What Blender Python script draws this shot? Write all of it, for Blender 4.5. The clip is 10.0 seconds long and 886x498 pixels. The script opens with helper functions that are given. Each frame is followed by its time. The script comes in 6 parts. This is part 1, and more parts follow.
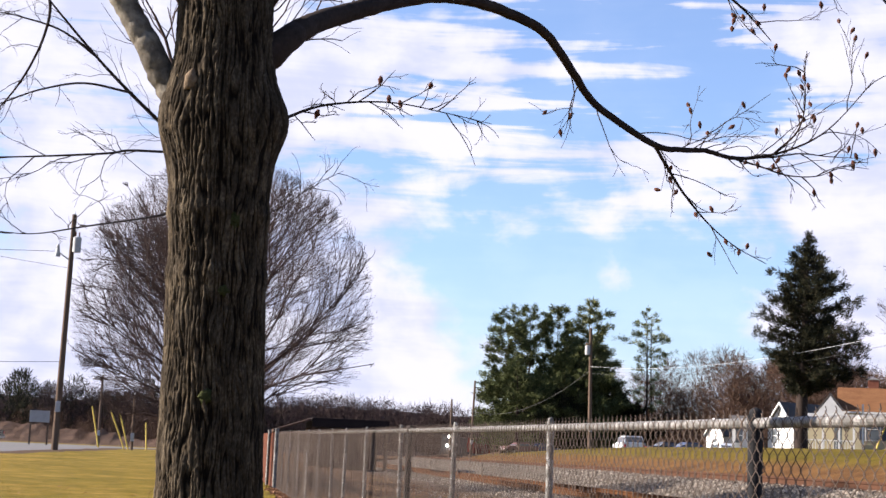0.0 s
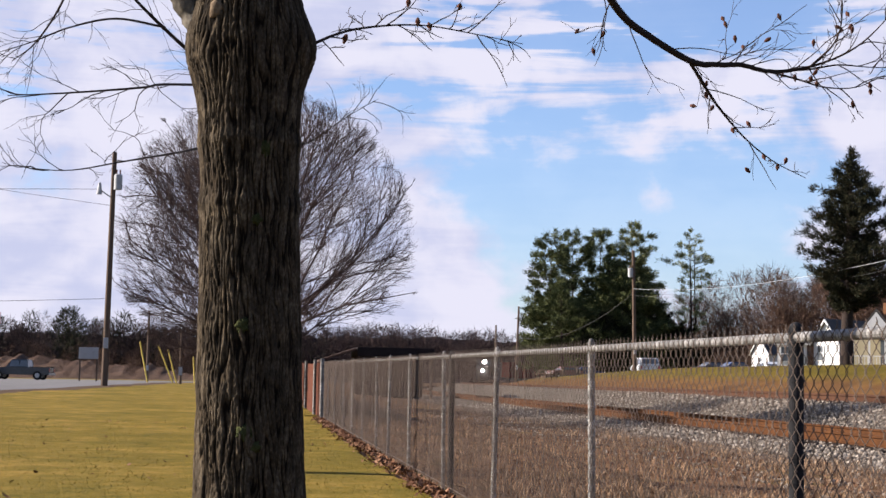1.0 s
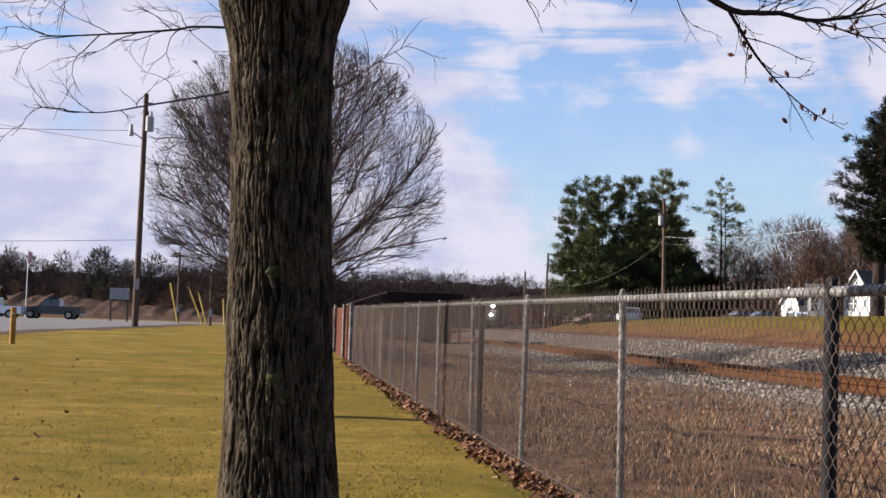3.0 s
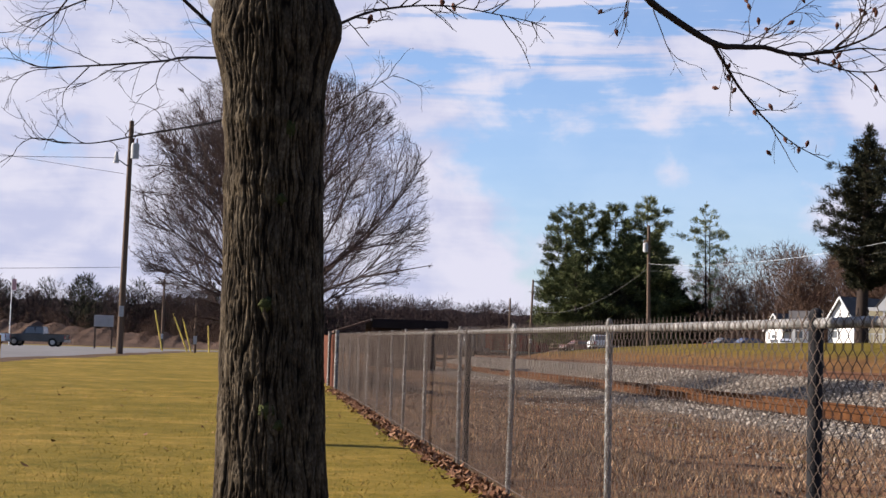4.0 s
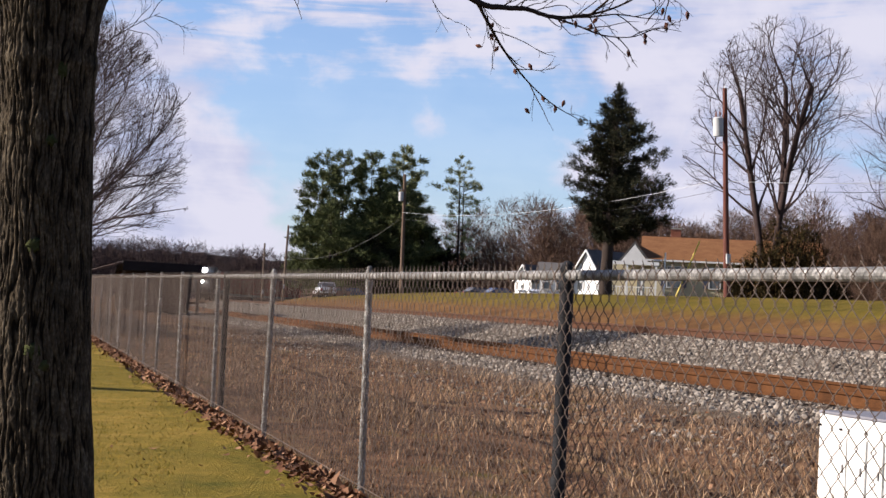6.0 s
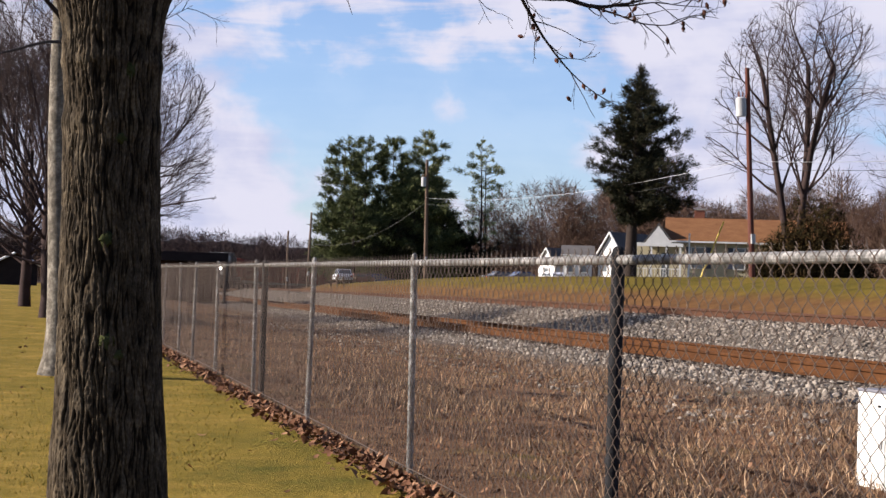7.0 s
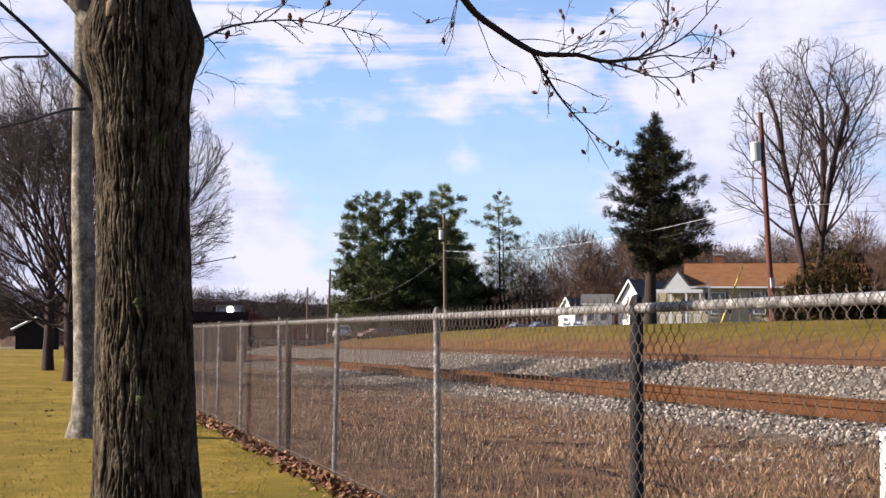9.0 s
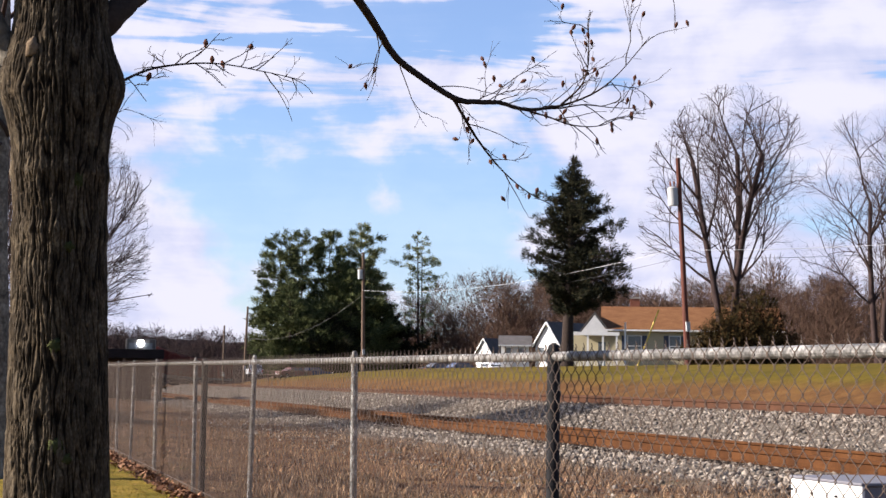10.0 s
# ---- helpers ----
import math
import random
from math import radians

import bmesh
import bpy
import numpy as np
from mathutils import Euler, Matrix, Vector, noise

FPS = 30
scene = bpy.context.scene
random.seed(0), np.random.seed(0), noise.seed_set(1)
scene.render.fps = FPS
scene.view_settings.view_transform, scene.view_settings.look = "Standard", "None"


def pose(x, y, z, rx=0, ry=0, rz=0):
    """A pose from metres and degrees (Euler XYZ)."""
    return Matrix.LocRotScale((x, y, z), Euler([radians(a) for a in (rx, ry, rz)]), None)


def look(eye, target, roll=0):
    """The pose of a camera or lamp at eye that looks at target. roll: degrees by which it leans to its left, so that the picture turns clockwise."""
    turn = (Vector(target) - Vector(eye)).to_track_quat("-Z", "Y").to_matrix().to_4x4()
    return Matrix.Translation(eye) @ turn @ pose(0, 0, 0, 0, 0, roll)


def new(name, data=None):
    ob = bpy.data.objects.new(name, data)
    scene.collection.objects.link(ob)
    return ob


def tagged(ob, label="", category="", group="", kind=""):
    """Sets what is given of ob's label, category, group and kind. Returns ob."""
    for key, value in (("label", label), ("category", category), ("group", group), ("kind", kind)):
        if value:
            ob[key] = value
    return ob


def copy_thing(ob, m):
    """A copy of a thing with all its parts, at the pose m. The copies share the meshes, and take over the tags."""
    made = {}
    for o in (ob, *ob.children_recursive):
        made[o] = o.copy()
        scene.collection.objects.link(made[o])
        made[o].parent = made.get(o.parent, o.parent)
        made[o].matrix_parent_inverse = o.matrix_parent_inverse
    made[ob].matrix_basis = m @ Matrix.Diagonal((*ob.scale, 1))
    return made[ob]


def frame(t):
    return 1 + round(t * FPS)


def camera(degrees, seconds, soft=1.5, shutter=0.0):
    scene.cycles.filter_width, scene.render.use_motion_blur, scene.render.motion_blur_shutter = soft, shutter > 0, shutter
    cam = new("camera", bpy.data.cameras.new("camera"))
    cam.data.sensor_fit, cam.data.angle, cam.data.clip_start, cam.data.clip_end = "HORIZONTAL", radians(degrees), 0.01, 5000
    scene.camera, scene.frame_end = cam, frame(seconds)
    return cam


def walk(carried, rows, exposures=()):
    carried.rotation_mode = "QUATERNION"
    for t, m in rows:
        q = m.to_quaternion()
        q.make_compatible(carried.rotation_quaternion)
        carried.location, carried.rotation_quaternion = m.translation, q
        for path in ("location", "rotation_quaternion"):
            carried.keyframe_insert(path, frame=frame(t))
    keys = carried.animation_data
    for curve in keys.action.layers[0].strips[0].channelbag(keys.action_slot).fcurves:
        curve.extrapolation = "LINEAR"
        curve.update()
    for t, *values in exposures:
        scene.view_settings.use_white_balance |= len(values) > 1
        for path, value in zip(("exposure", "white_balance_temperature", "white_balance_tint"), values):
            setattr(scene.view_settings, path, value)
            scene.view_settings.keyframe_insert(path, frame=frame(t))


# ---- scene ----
cam = camera(33.0, 10.0)
PATH = [
    (0, (0.678, 0.31, 1.057), (0.983, 2.268, 1.33), 2.5),
    (0.5, (0.711, 0.343, 1.054), (0.981, 2.316, 1.247), 0.3),
    (1, (0.708, 0.339, 1.046), (0.963, 2.315, 1.221), 1.0),
    (1.5, (0.722, 0.36, 1.062), (0.929, 2.346, 1.178), 0.3),
    (2, (0.715, 0.364, 1.056), (0.933, 2.35, 1.148), 1.3),
    (2.5, (0.703, 0.372, 1.061), (0.892, 2.361, 1.163), 0.4),
    (3, (0.704, 0.386, 1.061), (0.922, 2.372, 1.162), 1.8),
    (3.2, (0.678, 0.361, 1.059), (0.92, 2.341, 1.201), 1.8),
    (4.3, (0.678, 0.316, 1.083), (0.906, 2.298, 1.219), 1.7),
    (4.5, (0.696, 0.347, 1.085), (0.903, 2.33, 1.249), 2.0),
    (5, (0.677, 0.279, 1.078), (1.006, 2.242, 1.278), 4.7),
    (5.5, (0.652, 0.255, 1.081), (1.204, 2.172, 1.23), 2.5),
    (5.7, (0.635, 0.221, 1.075), (1.195, 2.139, 1.147), 3.1),
    (6.8, (0.48, 0.063, 1.071), (1.034, 1.981, 1.179), 1.3),
    (7, (0.44, 0.038, 1.073), (0.972, 1.965, 1.13), 1.9),
    (7.5, (0.412, -0.04, 1.074), (0.813, 1.917, 1.162), 2.6),
    (8, (0.405, -0.10, 1.075), (0.86, 1.845, 1.164), 2.2),
    (8.5, (0.417, -0.117, 1.092), (0.905, 1.82, 1.192), 2.2),
    (9, (0.384, -0.118, 1.071), (0.89, 1.813, 1.198), 0.3),
    (9.5, (0.402, -0.12, 1.092), (0.977, 1.792, 1.218), 1.2),
    (10, (0.378, -0.131, 1.097), (0.986, 1.765, 1.278), 0.9),
]
walk(cam, [(t, look(eye, target, roll)) for t, eye, target, roll in PATH],
     [(t, e + 1.16, 6380, 15) for t, e in ((0, 0.78), (0.4, 0.67), (1, 0.5), (2, 0.40), (3.5, 0.40), (5, 0.42), (5.6, 0.38), (7, 0.42), (8, 0.6), (9, 0.66), (10, 0.62))])

# ---- sky, sun ----
SUN_AZ, SUN_EL = radians(-76), radians(27)      # azimuth from +y towards +x
sun_dir = Vector((math.sin(SUN_AZ) * math.cos(SUN_EL), math.cos(SUN_AZ) * math.cos(SUN_EL), math.sin(SUN_EL)))
sun_data = bpy.data.lights.new("sun", "SUN")
sun_data.energy, sun_data.angle, sun_data.color = 5.0, radians(0.6), (1.0, 0.90, 0.76)
sun = new("sun", sun_data)
sun.matrix_world = look(sun_dir * 50, (0, 0, 0))

world = bpy.data.worlds.new("sky")
scene.world = world
world.use_nodes = True
wn, wl = world.node_tree.nodes, world.node_tree.links
wn.clear()


def wnode(kind, **kw):
    n = wn.new(kind)
    for k, v in kw.items():
        n.inputs[k].default_value = v
    return n


sky = wn.new("ShaderNodeTexSky")
sky.sky_type, sky.sun_disc, sky.sun_elevation, sky.sun_rotation = "NISHITA", False, SUN_EL, SUN_AZ
sky.air_density, sky.dust_density = 1.0, 0.6
back = wnode("ShaderNodeBackground", Strength=0.050)
cloud_bg = wnode("ShaderNodeBackground", Strength=0.272)
mixer = wn.new("ShaderNodeMixShader")
out = wn.new("ShaderNodeOutputWorld")
coord = wn.new("ShaderNodeTexCoord")
sep = wn.new("ShaderNodeSeparateXYZ")
wl.new(coord.outputs["Generated"], sep.inputs[0])


def wmath(op, *args):
    n = wn.new("ShaderNodeMath")
    n.operation = op
    for i, v in enumerate(args):
        if isinstance(v, (int, float)):
            n.inputs[i].default_value = v
        else:
            wl.new(v, n.inputs[i])
    return n.outputs[0]


def wrange(value, f0, f1, t0, t1):
    n = wn.new("ShaderNodeMapRange")
    n.interpolation_type = "SMOOTHSTEP"
    for key, v in (("From Min", f0), ("From Max", f1), ("To Min", t0), ("To Max", t1)):
        n.inputs[key].default_value = v
    wl.new(value, n.inputs["Value"])
    return n.outputs[0]


def wnoise(sx, sy, seed, detail, rough, bend_=0.0):
    """Cloud noise over azimuth and height, stretched by sx and sy."""
    v = wn.new("ShaderNodeCombineXYZ")
    wl.new(wmath("MULTIPLY", az, sx), v.inputs[0])
    wl.new(wmath("MULTIPLY", el, sy), v.inputs[1])
    v.inputs[2].default_value = seed
    n = wnode("ShaderNodeTexNoise", Scale=1.0, Detail=detail, Roughness=rough, Distortion=bend_)
    wl.new(v.outputs[0], n.inputs["Vector"])
    return n.outputs["Fac"]


# azimuth from +y towards +x, and height, both in radians
az = wmath("ARCTAN2", sep.outputs["X"], sep.outputs["Y"])
el = wmath("ARCSINE", sep.outputs["Z"])
streaks = wnoise(4.5, 42.0, 3.7, 6.0, 0.55, 0.5)
banks = wnoise(8.0, 13.0, 1.3, 7.0, 0.55, 0.3)
puffs = wnoise(17.0, 22.0, 8.1, 7.0, 0.52, 0.25)
# a clear gap between two cloud banks; streaks above, heaps below
gap = wrange(wmath("ABSOLUTE", wmath("SUBTRACT", az, radians(15.5))), radians(2.0), radians(11.5), -0.07, 0.115)
upper = wrange(el, radians(7.5), radians(12.0), 0.0, 1.0)
lower = wrange(el, radians(2.0), radians(7.5), 0.10, 0.0)
thin = wmath("MULTIPLY", wmath("MULTIPLY_ADD", streaks, 1.5, -0.68), upper)
mass = wmath("MULTIPLY_ADD", banks, 0.5, wmath("MULTIPLY", puffs, 0.5))
behind = wrange(wmath("ABSOLUTE", wmath("SUBTRACT", az, radians(5.0))), radians(40.0), radians(75.0), 0.0, -0.24)
total = wmath("ADD", wmath("ADD", mass, wmath("ADD", gap, behind)), wmath("ADD", thin, lower))
veil = wmath("MAXIMUM", wrange(total, 0.42, 0.60, 0.0, 1.0), wrange(el, 0.0, radians(11.0), 0.34, 0.14))
cover = wmath("MULTIPLY", veil, wrange(sep.outputs["Z"], 0.36, 0.62, 1.0, 0.06))
wl.new(cover, mixer.inputs[0])
# thick parts of the clouds are greyer
grey = wn.new("ShaderNodeMix")
grey.data_type = "RGBA"
grey.inputs["A"].default_value, grey.inputs["B"].default_value = (0.70, 0.75, 0.97, 1), (0.95, 0.955, 1.08, 1)
wl.new(wrange(wmath("MULTIPLY_ADD", puffs, 0.6, wmath("MULTIPLY", streaks, 0.4)), 0.40, 0.58, 0.0, 1.0), grey.inputs["Factor"])
wl.new(grey.outputs["Result"], cloud_bg.inputs[0])
tint = wn.new("ShaderNodeMix")
tint.data_type, tint.blend_type = "RGBA", "MULTIPLY"
tint.inputs["Factor"].default_value = 1.0
tint.inputs["B"].default_value = (0.78, 0.95, 1.20, 1)
wl.new(sky.outputs[0], tint.inputs["A"])
wl.new(tint.outputs["Result"], back.inputs[0])
wl.new(back.outputs[0], mixer.inputs[1])
wl.new(cloud_bg.outputs[0], mixer.inputs[2])
wl.new(mixer.outputs[0], out.inputs[0])


# ---- materials ----
def mat(name, stops, scale=8.0, rough=0.85, bump=0.3, fine=60.0, stretch=(1, 1, 1), metal=0.0, emit=0.0, space="Object", by_object=0.0, bump_dist=0.02, relief=""):
    """A surface of two scales of noise; stops: colours from dark to light."""
    m = bpy.data.materials.new(name)
    m.use_nodes = True
    nt, n, l = m.node_tree, m.node_tree.nodes, m.node_tree.links
    bsdf = n["Principled BSDF"]
    tc = n.new("ShaderNodeTexCoord")
    mp = n.new("ShaderNodeMapping")
    mp.inputs["Scale"].default_value = stretch
    l.new(tc.outputs[space], mp.inputs["Vector"])
    a, b = n.new("ShaderNodeTexNoise"), n.new("ShaderNodeTexNoise")
    for tex, s in ((a, scale), (b, fine)):
        tex.inputs["Scale"].default_value, tex.inputs["Detail"].default_value, tex.inputs["Roughness"].default_value = s, 5, 0.6
        l.new(mp.outputs[0], tex.inputs["Vector"])
    mix = n.new("ShaderNodeMath")
    mix.operation = "MULTIPLY_ADD"
    mix.inputs[1].default_value = 0.45
    l.new(b.outputs["Fac"], mix.inputs[0])
    sc = n.new("ShaderNodeMath")
    sc.operation = "MULTIPLY"
    sc.inputs[1].default_value = 0.55
    l.new(a.outputs["Fac"], sc.inputs[0])
    l.new(sc.outputs[0], mix.inputs[2])
    r = n.new("ShaderNodeValToRGB")
    els = r.color_ramp.elements
    for i, c in enumerate(stops):
        pos = 0.32 + 0.36 * i / max(1, len(stops) - 1)
        e = els[i] if i < 2 else els.new(pos)
        e.position, e.color = pos, (*c, 1)
    l.new(mix.outputs[0], r.inputs[0])
    col = r.outputs[0]
    if relief:      # crease shade painted into the furrows, over darker weathered bark; plates are pale
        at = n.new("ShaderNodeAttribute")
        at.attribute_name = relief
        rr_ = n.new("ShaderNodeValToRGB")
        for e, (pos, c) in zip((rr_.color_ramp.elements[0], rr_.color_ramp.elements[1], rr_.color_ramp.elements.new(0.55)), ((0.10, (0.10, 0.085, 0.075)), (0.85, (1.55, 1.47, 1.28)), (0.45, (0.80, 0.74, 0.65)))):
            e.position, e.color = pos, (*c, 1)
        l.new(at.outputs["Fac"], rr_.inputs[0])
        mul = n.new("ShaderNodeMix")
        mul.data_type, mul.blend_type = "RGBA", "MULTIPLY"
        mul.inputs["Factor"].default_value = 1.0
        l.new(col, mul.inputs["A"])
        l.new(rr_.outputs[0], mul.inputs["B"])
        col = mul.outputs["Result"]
    if by_object:
        info = n.new("ShaderNodeObjectInfo")
        hsv = n.new("ShaderNodeHueSaturation")
        vary = n.new("ShaderNodeMath")
        vary.operation = "MULTIPLY_ADD"
        vary.inputs[1].default_value, vary.inputs[2].default_value = 2 * by_object, 1 - by_object
        l.new(info.outputs["Random"], vary.inputs[0])
        l.new(vary.outputs[0], hsv.inputs["Value"])
        l.new(col, hsv.inputs["Color"])
        col = hsv.outputs[0]
    l.new(col, bsdf.inputs["Base Color"])
    bsdf.inputs["Roughness"].default_value, bsdf.inputs["Metallic"].default_value = rough, metal
    bsdf.inputs["Specular IOR Level"].default_value = 0.5 if rough < 0.75 else 0.08      # open, porous surfaces have little gloss
    if bump:
        bm_ = n.new("ShaderNodeBump")
        bm_.inputs["Strength"].default_value, bm_.inputs["Distance"].default_value = bump, bump_dist
        l.new(mix.outputs[0], bm_.inputs["Height"])
        l.new(bm_.outputs[0], bsdf.inputs["Normal"])
    if emit:
        l.new(col, bsdf.inputs["Emission Color"])
        bsdf.inputs["Emission Strength"].default_value = emit
    return m


def island(name, c1, c2, c3, rough=0.9):
    """Loose bits (leaves, blades, stones): one colour to each island."""
    m = bpy.data.materials.new(name)
    m.use_nodes = True
    n, l = m.node_tree.nodes, m.node_tree.links
    g = n.new("ShaderNodeNewGeometry")
    r = n.new("ShaderNodeValToRGB")
    els = r.color_ramp.elements
    els[0].position, els[0].color = 0.0, (*c1, 1)
    els[1].position, els[1].color = 1.0, (*c3, 1)
    e = els.new(0.5)
    e.color = (*c2, 1)
    l.new(g.outputs["Random Per Island"], r.inputs[0])
    l.new(r.outputs[0], n["Principled BSDF"].inputs["Base Color"])
    n["Principled BSDF"].inputs["Roughness"].default_value = rough
    n["Principled BSDF"].inputs["Specular IOR Level"].default_value = 0.08
    return m


